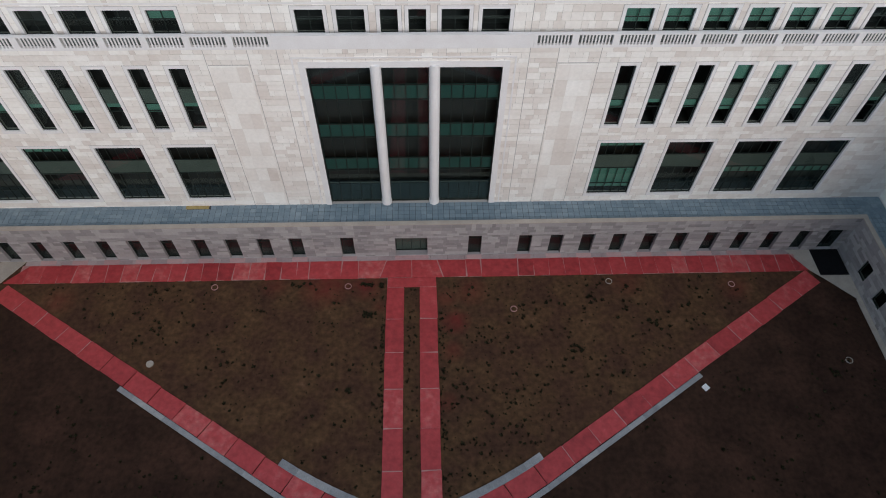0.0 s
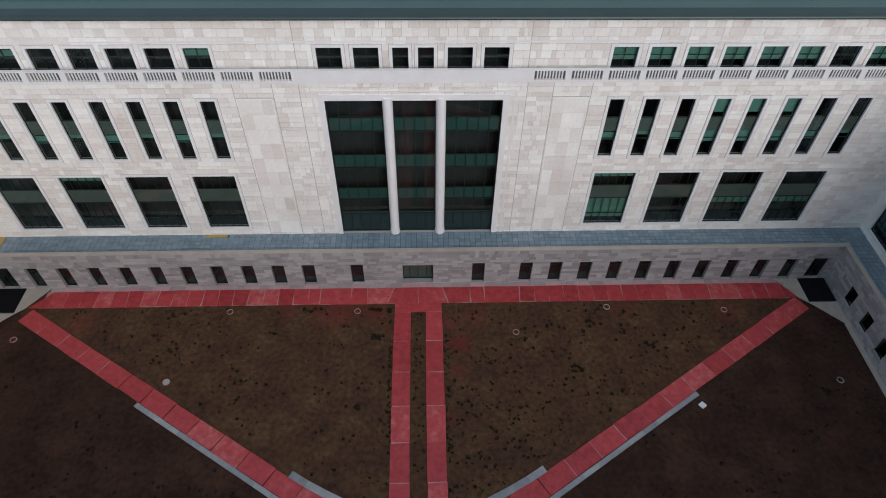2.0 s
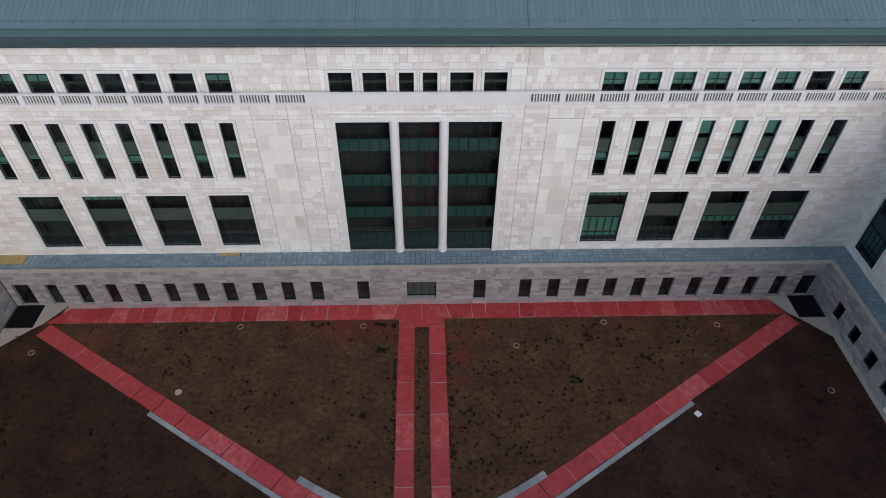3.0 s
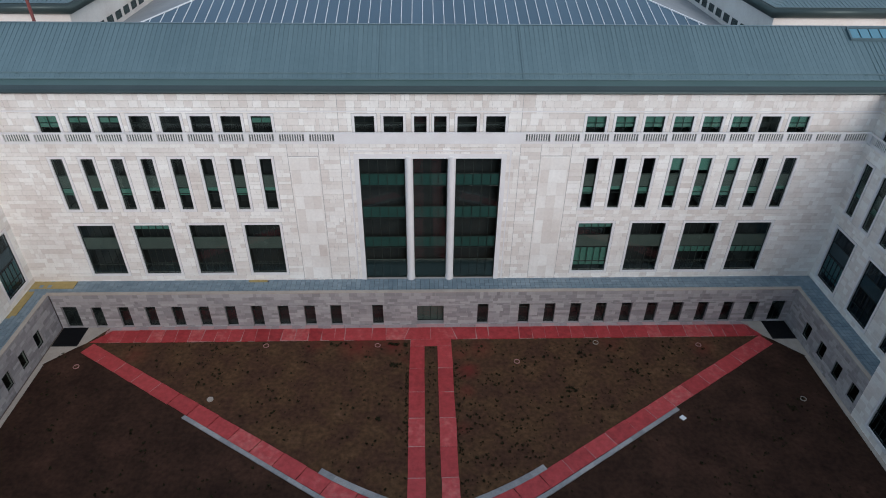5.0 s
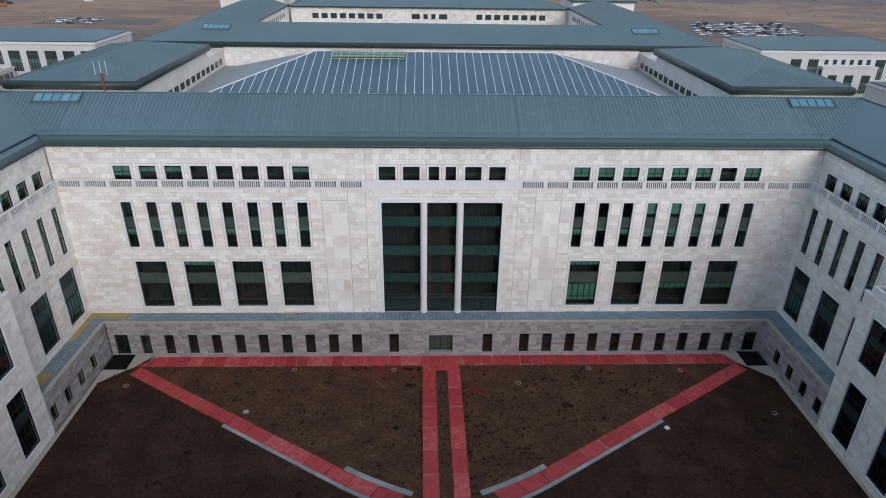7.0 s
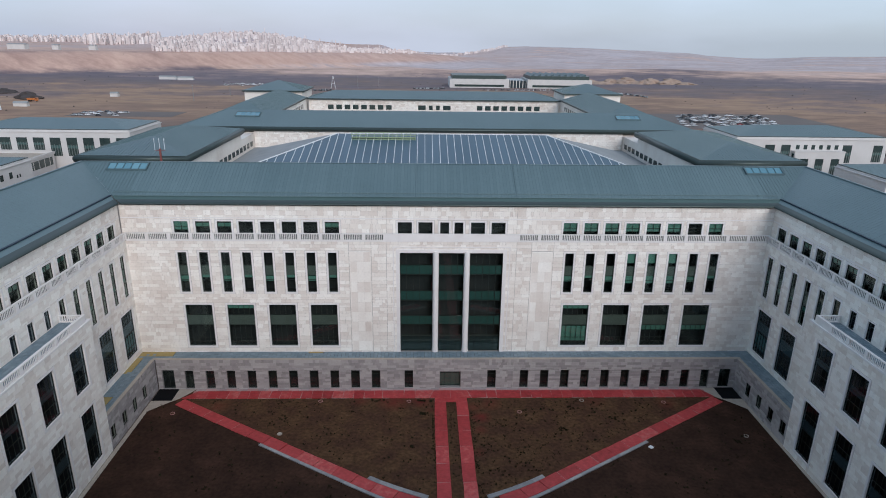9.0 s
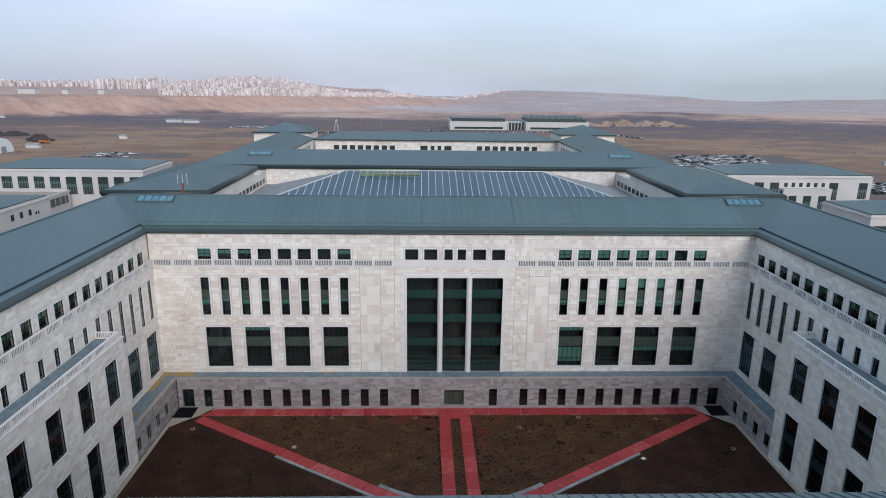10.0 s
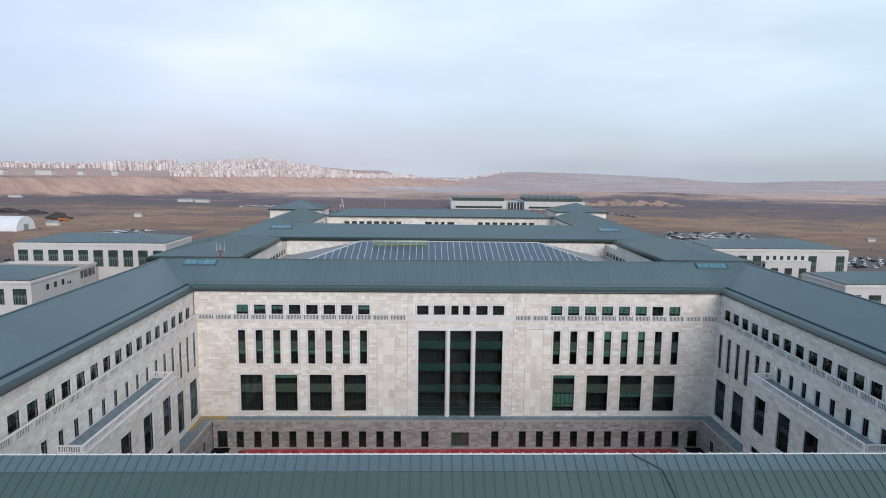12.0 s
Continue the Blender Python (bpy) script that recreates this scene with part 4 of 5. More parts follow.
part("step_line", Shape().bar((-62, -76.6, 32.5), (62, -76.6, 32.5), 0.12, 0.05), METAL, south)
part("conductor", Shape().bar((10.0, -75.15, 33.22), (12.1, -76.6, 32.53), 0.07, 0.07).bar((12.1, -76.6, 32.53), (12.75, -80.5, 30.33), 0.09, 0.07), EAVE, south, "dark lightning conductor strip")
part("wall", Shape().box(-62, 62, -89, -73.3, 0, 25.9).box(-62, 62, -78, -73.3, 25.9, 31.2), STONE, south)


# ---- roofs and courts beyond the head wing ----
def hip_roof(parent, x0, x1, y0, y1, ze, zr, run=None, run2=None, seam=0.66, name="roof", mats=(METAL, METAL), lip=0.75):
    """A hipped roof with its seams over a rectangle; the ridge runs along the longer side."""
    run = run or min(x1 - x0, y1 - y0) / 2
    run2 = run2 or run
    if y1 - y0 >= x1 - x0:
        a, b = ((x0 + x1) / 2, y0 + run, zr), ((x0 + x1) / 2, y1 - run2, zr)
        s = Shape().face((x0, y0, ze), (x1, y0, ze), a).face((x1, y0, ze), (x1, y1, ze), b, a).face((x1, y1, ze), (x0, y1, ze), b).face((x0, y1, ze), (x0, y0, ze), a, b)
    else:
        a, b = (x0 + run, (y0 + y1) / 2, zr), (x1 - run, (y0 + y1) / 2, zr)
        s = Shape().face((x0, y0, ze), (x1, y0, ze), b, a).face((x1, y0, ze), (x1, y1, ze), b).face((x1, y1, ze), (x0, y1, ze), a, b).face((x0, y1, ze), (x0, y0, ze), a)
    s.face((x0, y0, ze - 0.02), (x0, y1, ze - 0.02), (x1, y1, ze - 0.02), (x1, y0, ze - 0.02))
    part(name, s, mats[0], parent, "blue-grey standing-seam metal roof")
    edge = lambda g, z: [(x0 - g, y0 - g, z), (x1 + g, y0 - g, z), (x1 + g, y1 + g, z), (x0 - g, y1 + g, z)]
    if lip > 1:
        profile = ((-0.3, -lip), (0.05, -lip), (0.32, -0.85 * lip), (0.47, -0.6 * lip), (0.5, -0.35 * lip), (0.4, -0.12 * lip), (0.2, -0.02), (0.0, 0.03), (-0.3, 0.05))
        part("eave", rounded(Shape().loops(*[edge(g, ze + z) for g, z in profile]), EAVE), None, parent)
        part("eave_seam", Shape().loops(edge(0.06, ze + 0.01), edge(-0.06, ze + 0.01), edge(-0.06, ze + 0.1), edge(0.06, ze + 0.1)), EAVE, parent)
    else:
        part("eave", Shape().loops(edge(0.45, ze - lip), edge(-0.2, ze - lip), edge(-0.2, ze + 0.1), edge(0.45, ze + 0.1)), EAVE, parent)
    if seam:
        r, hx, hy = Shape(), (x1 - x0) / 2, (y1 - y0) / 2
        cx, cy = (x0 + x1) / 2, (y0 + y1) / 2
        tall = hy >= hx
        half, full = (hx, hy) if tall else (hy, hx)
        n = int(2 * full / seam)
        for i in range(1, n):
            t = -full + i * seam
            f = min(1.0, (full - abs(t)) / (run if t < 0 else run2))
            for g in (-1, 1):
                p = (cx + g * half, cy + t, ze) if tall else (cx + t, cy + g * half, ze)
                q = (cx + g * half * (1 - f), cy + t, ze + (zr - ze) * f) if tall else (cx + t, cy + g * half * (1 - f), ze + (zr - ze) * f)
                r.bar(p, q, 0.05, 0.05)
        n = int(2 * half / seam)
        for i in range(1, n):
            t = -half + i * seam
            f = 1 - abs(t) / half
            for g, run in ((-1, run), (1, run2)):
                p = (cx + t, cy + g * full, ze) if tall else (cx + g * full, cy + t, ze)
                q = (cx + t, cy + g * (full - run * f), ze + (zr - ze) * f) if tall else (cx + g * (full - run * f), cy + t, ze + (zr - ze) * f)
                r.bar(p, q, 0.05, 0.05)
        tagged(part("standing_seams", r, mats[1], parent), kind="stuff")


def plain_window(parent, w, h, at, bars=2):
    """A simple window seen from afar, set into a wall facing -y."""
    key = ("plain", w, h, bars)
    if key in MADE:
        ob = copy_thing(MADE[key], at)
        ob.parent = parent
        return ob
    ob = part("window", Shape().border(-w / 2 + 0.1, w / 2 - 0.1, 0.1, h - 0.1, 0.1, -0.06, 0.1), FRAME, parent, at=at)
    for i in range(bars):
        x = -w / 2 + w * (i + 1) / (bars + 1)
        part("mullion", Shape().box(x - 0.05, x + 0.05, -0.05, 0.06, 0.1, h - 0.1), FRAME, ob)
    part("pane", Shape().box(-w / 2 + 0.1, w / 2 - 0.1, -0.03, 0.02, 0.1, h - 0.1), DARKPANE, ob)
    if h > 2.5:
        part("spandrel", Shape().box(-w / 2 + 0.1, w / 2 - 0.1, -0.04, -0.032, h * 0.42, h * 0.58), TEAL, ob)
    if h > 4:
        for i in range(bars + 1):
            x = -w / 2 + w * (i + 0.5) / (bars + 1)
            part("curtain", Shape().box(x - 0.16, x + 0.16, -0.043, -0.034, 0.12, h * 0.6 + 0.25 * (i % 2)), SPANDREL, ob, "pale curtain behind the pane")
    MADE[key] = ob
    return ob


SKYPANE = material("pale_blue_skylight_glass", [(0.2, (0.09, 0.215, 0.275)), (0.8, (0.145, 0.29, 0.35))], 0.4, 0.12, bump=0.0, pieces=0.5, spec=0.6)
DARKPANE = material("dark_green_pane", [(0.2, (0.02, 0.035, 0.035)), (0.8, (0.05, 0.075, 0.07))], 0.3, 0.12, bump=0.0, spec=0.6)

# skylights and the mast behind the head wing
def skylight(lo, hi, y0, y1, height):
    """Five blue panes in a curb on a roof slope; height(y) is the roof's height."""
    sl = thing("roof_skylight", "framed blue glass skylight set in the metal roof", "skylight", group="roof skylights")
    lift = lambda x, y, h: (x, y, height(y) + h)
    curb = Shape()
    for a, b in (((lo, y0), (hi, y0)), ((lo, y1), (hi, y1)), ((lo, y0), (lo, y1)), ((hi, y0), (hi, y1))):
        curb.bar(lift(*a, -0.05), lift(*b, -0.05), 0.22, 0.35)
    part("curb", curb, SEAM, sl)
    for k in range(5):
        a, b = lo + (hi - lo) * k / 5 + 0.08, lo + (hi - lo) * (k + 1) / 5 - 0.08
        corners = ((a, y0), (b, y0), (b, y1), (a, y1))
        part("pane", Shape().solid([lift(*c, 0.12) for c in corners], [lift(*c, 0.2) for c in corners]), SKYPANE, sl)


for s in (-1, 1):
    skylight(min(s * 51.8, s * 58.4), max(s * 51.8, s * 58.4), 8.3, 9.95, roof_z)
mast = thing("roof_mast", "red steel mast with thin whip aerials behind the ridge", "mast", pose(-56.1, 25.4, 31.0))
part("pole", Shape().box(-0.16, 0.16, -0.16, 0.16, 0.0, 5.3), MAST, mast)
part("base_plate", Shape().box(-0.4, 0.4, -0.4, 0.4, -0.02, 0.06), MAST, mast)
part("bracket", Shape().box(-1.0, 1.0, -0.05, 0.05, 4.9, 5.0), MAST, mast)
for x in (-0.95, 0.0, 0.95):
    part("aerial", Shape().box(x - 0.035, x + 0.035, -0.035, 0.035, 4.95, 7.3), WHITE, mast)

# the glazed court behind the head wing
atrium = thing("glazed_court_roof", "blue glazed hipped roof with white glazing bars over a court", "roof")
gy0, gr, gy1, gx, gz0, gz1, rx = 34.0, 62.2, 79.0, 53.0, 27.0, 34.25, 26.5


def on_slope(x):
    """How far up the glazed slope the vertical plane x reaches: 0 at the foot, 1 at the ridge."""
    return min(1.0, (gx - abs(x)) / (gx - rx))


bars = [-gx] + [-0.78 + 1.812 * k for k in range(-28, 30)] + [gx]
for k, (a, b) in enumerate(zip(bars, bars[1:])):
    fa, fb = on_slope(a), on_slope(b)
    pt = lambda x, f: (x, gy0 + (gr - gy0) * f, gz0 + (gz1 - gz0) * f)
    pts = [pt(a, 0), pt(b, 0), pt(b, fb), pt(a, fa)]
    pts = [p for i, p in enumerate(pts) if i == 0 or (Vector(p) - Vector(pts[i - 1])).length > 0.01]
    if len(pts) > 2:
        part("glass_strip", Shape().face(*pts), ROOFGLASS, atrium)
    if 0 < k and fa > 0.02:
        part("glazing_bar", Shape().bar(pt(a, 0), pt(a, fa), 0.1, 0.12), WHITE, atrium)
for s in (-1, 1):
    part("hip_slope", Shape().face(*[(s * gx, gy0, gz0), (s * gx, gy1, gz0), (s * rx, gr, gz1)][::s]), LEAD, atrium, "grey metal end slope")
    part("hip_bar", Shape().bar((s * gx, gy0, gz0), (s * rx, gr, gz1), 0.3, 0.15), WHITE, atrium)
part("back_slope", Shape().face((gx, gy1, gz0), (-gx, gy1, gz0), (-rx, gr, gz1), (rx, gr, gz1)), ROOFGLASS, atrium)
part("ridge_bar", Shape().bar((-rx, gr, gz1), (rx, gr, gz1), 0.3, 0.15), WHITE, atrium)
part("gutter_floor", Shape().box(-gx - 0.5, gx + 0.5, 20.5, 84, gz0 - 0.4, gz0 - 0.1), LEAD, atrium)
gantry = thing("maintenance_gantry", "yellow-green steel maintenance gantry standing on the glazed ridge", "gantry", pose(-14.6, 58.6, 33.3))
for z in (0.0, 0.55, 1.1, 1.65):
    part("rail", Shape().box(-7.9, 7.9, -0.08, 0.08, z, z + 0.15), GANTRY, gantry)
for k in range(15):
    part("post", Shape().box(-7.9 + 1.12 * k - 0.06, -7.9 + 1.12 * k + 0.06, -0.07, 0.07, -0.3, 1.8), GANTRY, gantry)
part("walkway", Shape().box(-7.9, 7.9, 0.1, 1.5, 0.35, 0.5), GANTRY, gantry)

# wings on either side of the glazed court, and the cross wing behind it
for s in (-1, 1):
    w = thing("office_wing", "pale office wing beside the glazed court, hipped metal roof", "building")
    x0, x1 = sorted((s * 53.3, s * 74.3))
    part("wall", Shape().box(x0, x1, 20.8, 84.5, 0, 31.0).box(x0, x1, 30.0, 71.0, 31.0, 33.7), STONE, w)
    hip_roof(w, x0 - 0.5, x1 + 0.5, 29.6, 71.3, 34.0, 36.3, run=12.0, run2=11.0, lip=1.45)
    for k in range(16):
        plain_window(w, 2.3, 1.35, pose(s * 53.3, 28.2 + 3.5 * k, 27.7, 0, 0, 90 if s < 0 else -90), 1)
cross = thing("office_wing", "pale office wing behind the glazed court, long metal roof", "building")
part("wall", Shape().box(-74, 74, 84.5, 105.5, 0, 31.2), STONE, cross)
hip_roof(cross, -74.5, 74.5, 83.8, 106.2, 32.8, 36.4, lip=1.2)
wall(cross, "court_wall", -53.2, 53.2, 26.9, 31.6, 84.2, [], STONE, 0.6, 1.25, thick=0.29, seed=71)
for s in (-1, 1):
    skylight(min(s * 53, s * 60), max(s * 53, s * 60), 90.3, 92.9, lambda y: 32.8 + 3.6 * (y - 83.8) / 11.2)
    w = thing("office_wing", "pale office wing of the rear court, hipped metal roof", "building")
    x0, x1 = sorted((s * 57, s * 76))
    part("wall", Shape().box(x0, x1, 105.5, 190, 0, 31.4), STONE, w)
    hip_roof(w, x0 - 0.4, x1 + 0.4, 118, 189, 31.9, 36.0, lip=0.5)
    for k in range(20):
        plain_window(w, 2.0, 1.7, pose(s * 57, 112 + 3.6 * k, 27.8, 0, 0, 90 if s < 0 else -90), 1)
    t = thing("corner_pavilion", "square pale corner pavilion with a pyramid metal roof", "pavilion", group="corner pavilions")
    x0, x1 = sorted((s * 60, s * 86))
    part("wall", Shape().box(x0, x1, 197, 222, 0, 33.5), STONE, t)
    hip_roof(t, x0 - 0.5, x1 + 0.5, 196.5, 222.5, 33.9, 37.7, lip=0.5)
rear = thing("office_wing", "pale office wing at the end of the rear court", "building")
part("wall", Shape().box(-56, 56, 190.3, 211, 0, 30.9), STONE, rear)
wall(rear, "court_wall", -56, 56, 25.0, 30.9, 190, [], STONE, 0.7, 1.4, thick=0.29, seed=72)
hip_roof(rear, -56.5, 56.5, 189.5, 211.5, 31.3, 34.3, lip=0.4)
for s in (-1, 1):
    for k in range(8):
        plain_window(rear, 2.5, 2.0, pose(s * (20.4 + 3.7 * k), 189.95, 26.7), 1)
    for x, wd in ((5.6, 3.4), (1.6, 1.7)):
        plain_window(rear, wd, 2.0, pose(s * x, 189.95, 26.7), 1)


# ---- outlying office blocks ----
def block(label, x0, x1, y0, y1, h, windows, inner=0, side=(), zr=4.2):
    """A detached block with a hipped roof; windows: (x, z, w, h) on the south face; side: (y, z, w, h) on the face towards the main building, east (1) or west (-1)."""
    b = thing("office_block", label, "building", group="outlying office blocks")
    part("wall", Shape().box(x0, x1, y0, y1, 0, h), RENDERED, b)
    part("cornice", Shape().box(x0 - 0.3, x1 + 0.3, y0 - 0.3, y1 + 0.3, h, h + 0.3), RENDERED, b)
    part("parapet", Shape().box(x0 + 0.3, x1 - 0.3, y0 + 0.3, y1 - 0.3, h + 0.3, h + 1.0), RENDERED, b)
    hip_roof(b, x0 + 1.0, x1 - 1.0, y0 + 1.0, y1 - 1.0, h + 1.2, h + zr, seam=1.3)
    for x, z, w, hh in windows:
        plain_window(b, w, hh, pose(x, y0 - 0.02, z), 3 if w > 2 else 1)
    xs, tilt = (x1, 90) if inner > 0 else (x0, -90)
    for y, z, w, hh in side:
        plain_window(b, w, hh, pose(xs + 0.02 * inner, y, z, 0, 0, tilt), 1)
    return b


block("white office block with a row of tall dark windows", -202.8, -131.3, 178, 212, 17.0,
      [(-135.2 - 7.04 * k, 9.4 if k > 4 else 6.8, 4.5, 5.3 if k > 4 else 7.9) for k in range(10)], 1, [(191.0 + 4.8 * k, 12.5, 1.35, 2.1) for k in range(4)])
block("white office block with tall and small dark windows", 127.6, 193.2, 165, 199, 18.5,
      [(142.4, 9.7, 4.2, 6.7), (149.3, 9.7, 4.0, 6.7), (176.0, 8.8, 4.0, 7.6), (189.4, 9.2, 4.0, 7.2)] + [(154.4 + 3.36 * k, 14.5, 1.55, 1.9) for k in range(6)])
porch = thing("porch_block", "low white projecting block with three tall windows", "building")
part("wall", Shape().box(152.0, 173.6, 162, 164.98, 0, 13.7), RENDERED, porch)
part("parapet", Shape().box(151.8, 173.8, 161.8, 164.98, 13.7, 14.1), RENDERED, porch)
for x in (156.4, 163.0, 169.8):
    plain_window(porch, 3.5, 7.0, pose(x, 161.98, 4.0), 3)
plain_window(porch, 1.5, 4.6, pose(151.98, 163.5, 8.4, 0, 0, -90), 1)
block("white office block standing end-on with small windows", -226, -150, 104, 137, 12.5, [(-154.2 - 8 * k, 4.8, 4.8, 5.8) for k in range(8)],
      1, [(113.9 + 5.1 * k, 8.4, 1.7, 2.2) for k in range(3)] + [(127.6, 8.0, 0.8, 1.1), (129.2, 8.0, 0.8, 1.1)])
block("white office block standing end-on with a dark hipped roof", 158.3, 234, 114.5, 144, 11.1, [(162.3 + 8.2 * k, 3.2, 5.0, 4.9) for k in range(9)], -1)
low = thing("terrace_block", "low white block with a flat beige terrace and dark glazing", "building")
part("wall", Shape().box(-204, -163.3, 140, 175.2, 0, 8.3), RENDERED, low)
rim = lambda g, z: [(-204 - g, 140 - g, z), (-163.3 + g, 140 - g, z), (-163.3 + g, 175.2 + g, z), (-204 - g, 175.2 + g, z)]
part("parapet", Shape().loops(rim(0.3, 8.2), rim(-0.3, 8.2), rim(-0.3, 9.3), rim(0.3, 9.3)), RENDERED, low)
part("terrace_floor", Shape().box(-203.6, -163.7, 140.4, 174.8, 8.3, 8.4), APRON, low)
part("glazing", Shape().box(-163.28, -163.2, 142, 173.5, 4.0, 7.4), DARKPANE, low)
for k in range(8):
    part("glazing_bar", Shape().box(-163.2, -163.1, 143.9 + 3.9 * k, 144.1 + 3.9 * k, 4.0, 7.4), RENDERED, low)

# far hall beyond the rear court
hall = thing("far_hall", "long white hall with dark roofs and a glazed link", "building")
for x0, x1 in ((27, 100), (123, 203)):
    part("wall", Shape().box(x0, x1, 700, 760, 0, 10.5), RENDERED, hall)
    part("plinth_band", Shape().box(x0 + 6, x1 - 6, 699.6, 700, 1.5, 4.0), DARKPANE, hall)
    part("roof", Shape().box(x0 + 3, x1 - 3, 703, 757, 10.5, 14.6), EAVE, hall)
for k in range(9):
    a = 127 + 8.0 * k
    low_edge, top_edge = [(a, 704), (a + 5, 704), (a + 5, 756), (a, 756)], [(a + 3.6, 704), (a + 4.4, 704), (a + 4.4, 756), (a + 3.6, 756)]
    part("roof_light", Shape().solid([(x, y, 14.6) for x, y in low_edge], [(x, y, 17.0) for x, y in top_edge]), SEAM, hall)
part("link", Shape().box(100, 123, 705, 750, 0, 9), BLUEPANE, hall, "blue glazed link")
for k in range(6):
    part("link_post", Shape().box(101.5 + 4 * k, 102.3 + 4 * k, 704.5, 705, 0, 9), RENDERED, hall)


# ---- parked cars ----
def build_car(paint, at, label):
    car = thing("parked_car", label, "car", at, group="parked cars")
    body = Shape()
    prof = [(-2.15, 0.35), (2.15, 0.35), (2.15, 0.75), (1.2, 0.9), (-1.9, 0.95), (-2.15, 0.8)]
    body.solid([(x, -0.85, z) for x, z in prof], [(x, 0.85, z) for x, z in prof])
    part("body", body, paint, car)
    cab = Shape().solid([(-1.8, -0.78, 0.93), (1.0, -0.78, 0.9), (1.0, 0.78, 0.9), (-1.8, 0.78, 0.93)], [(-1.4, -0.62, 1.4), (0.35, -0.62, 1.42), (0.35, 0.62, 1.42), (-1.4, 0.62, 1.4)])
    part("window_band", cab, CARGLASS, car)
    part("roof_panel", Shape().box(-1.38, 0.33, -0.6, 0.6, 1.41, 1.47), paint, car)
    for x in (-1.35, 1.35):
        for y in (-0.85, 0.85):
            pts = [(x + 0.32 * math.cos(a), 0.32 + 0.32 * math.sin(a)) for a in [2 * math.pi * i / 10 for i in range(10)]]
            part("wheel", Shape().solid([(px, y - 0.1, pz) for px, pz in pts], [(px, y + 0.1, pz) for px, pz in pts]), RUBBER, car)
    return car


lot = part("car_park", Shape().box(172, 300, 340, 432, -0.3, 0.0).box(-268, -190, 376, 408, -0.3, 0.0).box(236, 320, 226, 276, -0.3, 0.0).box(-262, -206, 196, 246, -0.3, 0.0), LOT)
tagged(lot, "grey asphalt car park", "car park", kind="structure")
rnd = random.Random(12)
first_cars = []
names = ("white parked saloon car", "silver parked saloon car", "dark parked saloon car", "red parked saloon car")
for row in range(8):
    for col in range(14):
        x, y = 184 + 5.2 * col + rnd.uniform(-1.3, 1.3) + row * 2.6, 352 + 9.5 * row + rnd.uniform(-2.2, 2.2)
        if rnd.random() < 0.13 + 0.25 * (row in (0, 7)):
            continue
        c = rnd.choices(range(4), (5, 3, 3, 0.1))[0]
        at = pose(x, y, 0, 0, 0, 12 + rnd.uniform(-6, 6))
        have = [f for f in first_cars if f[0] == c]
        if have:
            copy_thing(have[0][1], at)
        else:
            first_cars.append((c, build_car(PAINTS[c], at, names[c])))
for k in range(16):
    at = pose(-262 + 4.4 * (k % 8) + rnd.uniform(-1, 1), 382 + 14 * (k // 8) + rnd.uniform(-7, 7), 0, 0, 0, rnd.uniform(-20, 30))
    copy_thing(rnd.choice([f for f in first_cars if f[0] < 3])[1], at)
for row in range(5):
    for col in range(12):
        at = pose(246 + 5.4 * col + rnd.uniform(-1, 1), 234 + 8.6 * row + rnd.uniform(-1.2, 1.2), 0, 0, 0, 90 + rnd.uniform(-8, 8))
        if rnd.random() > 0.15:
            copy_thing(rnd.choice([f for f in first_cars if f[0] < 3])[1], at)
for k in range(24):
    at = pose(-256 + 5.6 * (k % 8) + rnd.uniform(-1, 1), 205 + 15 * (k // 8) + rnd.uniform(-1.5, 1.5), 0, 0, 0, 90 + rnd.uniform(-8, 8))
    copy_thing(rnd.choice([f for f in first_cars if f[0] < 3])[1], at)
for x0, x1, y0, y1, k1 in ((-16, 22, 672, 680, 26), (-137, -108, 627, 634, 14), (66, 152, 660, 668, 22), (211, 236, 650, 585, 24)):
    for k in range(k1):
        f = (k + rnd.uniform(-0.3, 0.3)) / k1
        at = pose(x0 + (x1 - x0) * f + rnd.uniform(-1, 1), (y0 + (y1 - y0) * f) + rnd.uniform(-2, 2), 0, 0, 0, 80 + rnd.uniform(-12, 12))
        copy_thing(rnd.choice([f for f in first_cars if f[0] < 3])[1], at)
for k in range(16):
    at = pose(-246 + 3.0 * k + rnd.uniform(-2, 2), 700 + rnd.uniform(-14, 22), 0, 0, 0, rnd.uniform(0, 180))
    copy_thing(next(f for f in first_cars if f[0] == 0)[1], at)

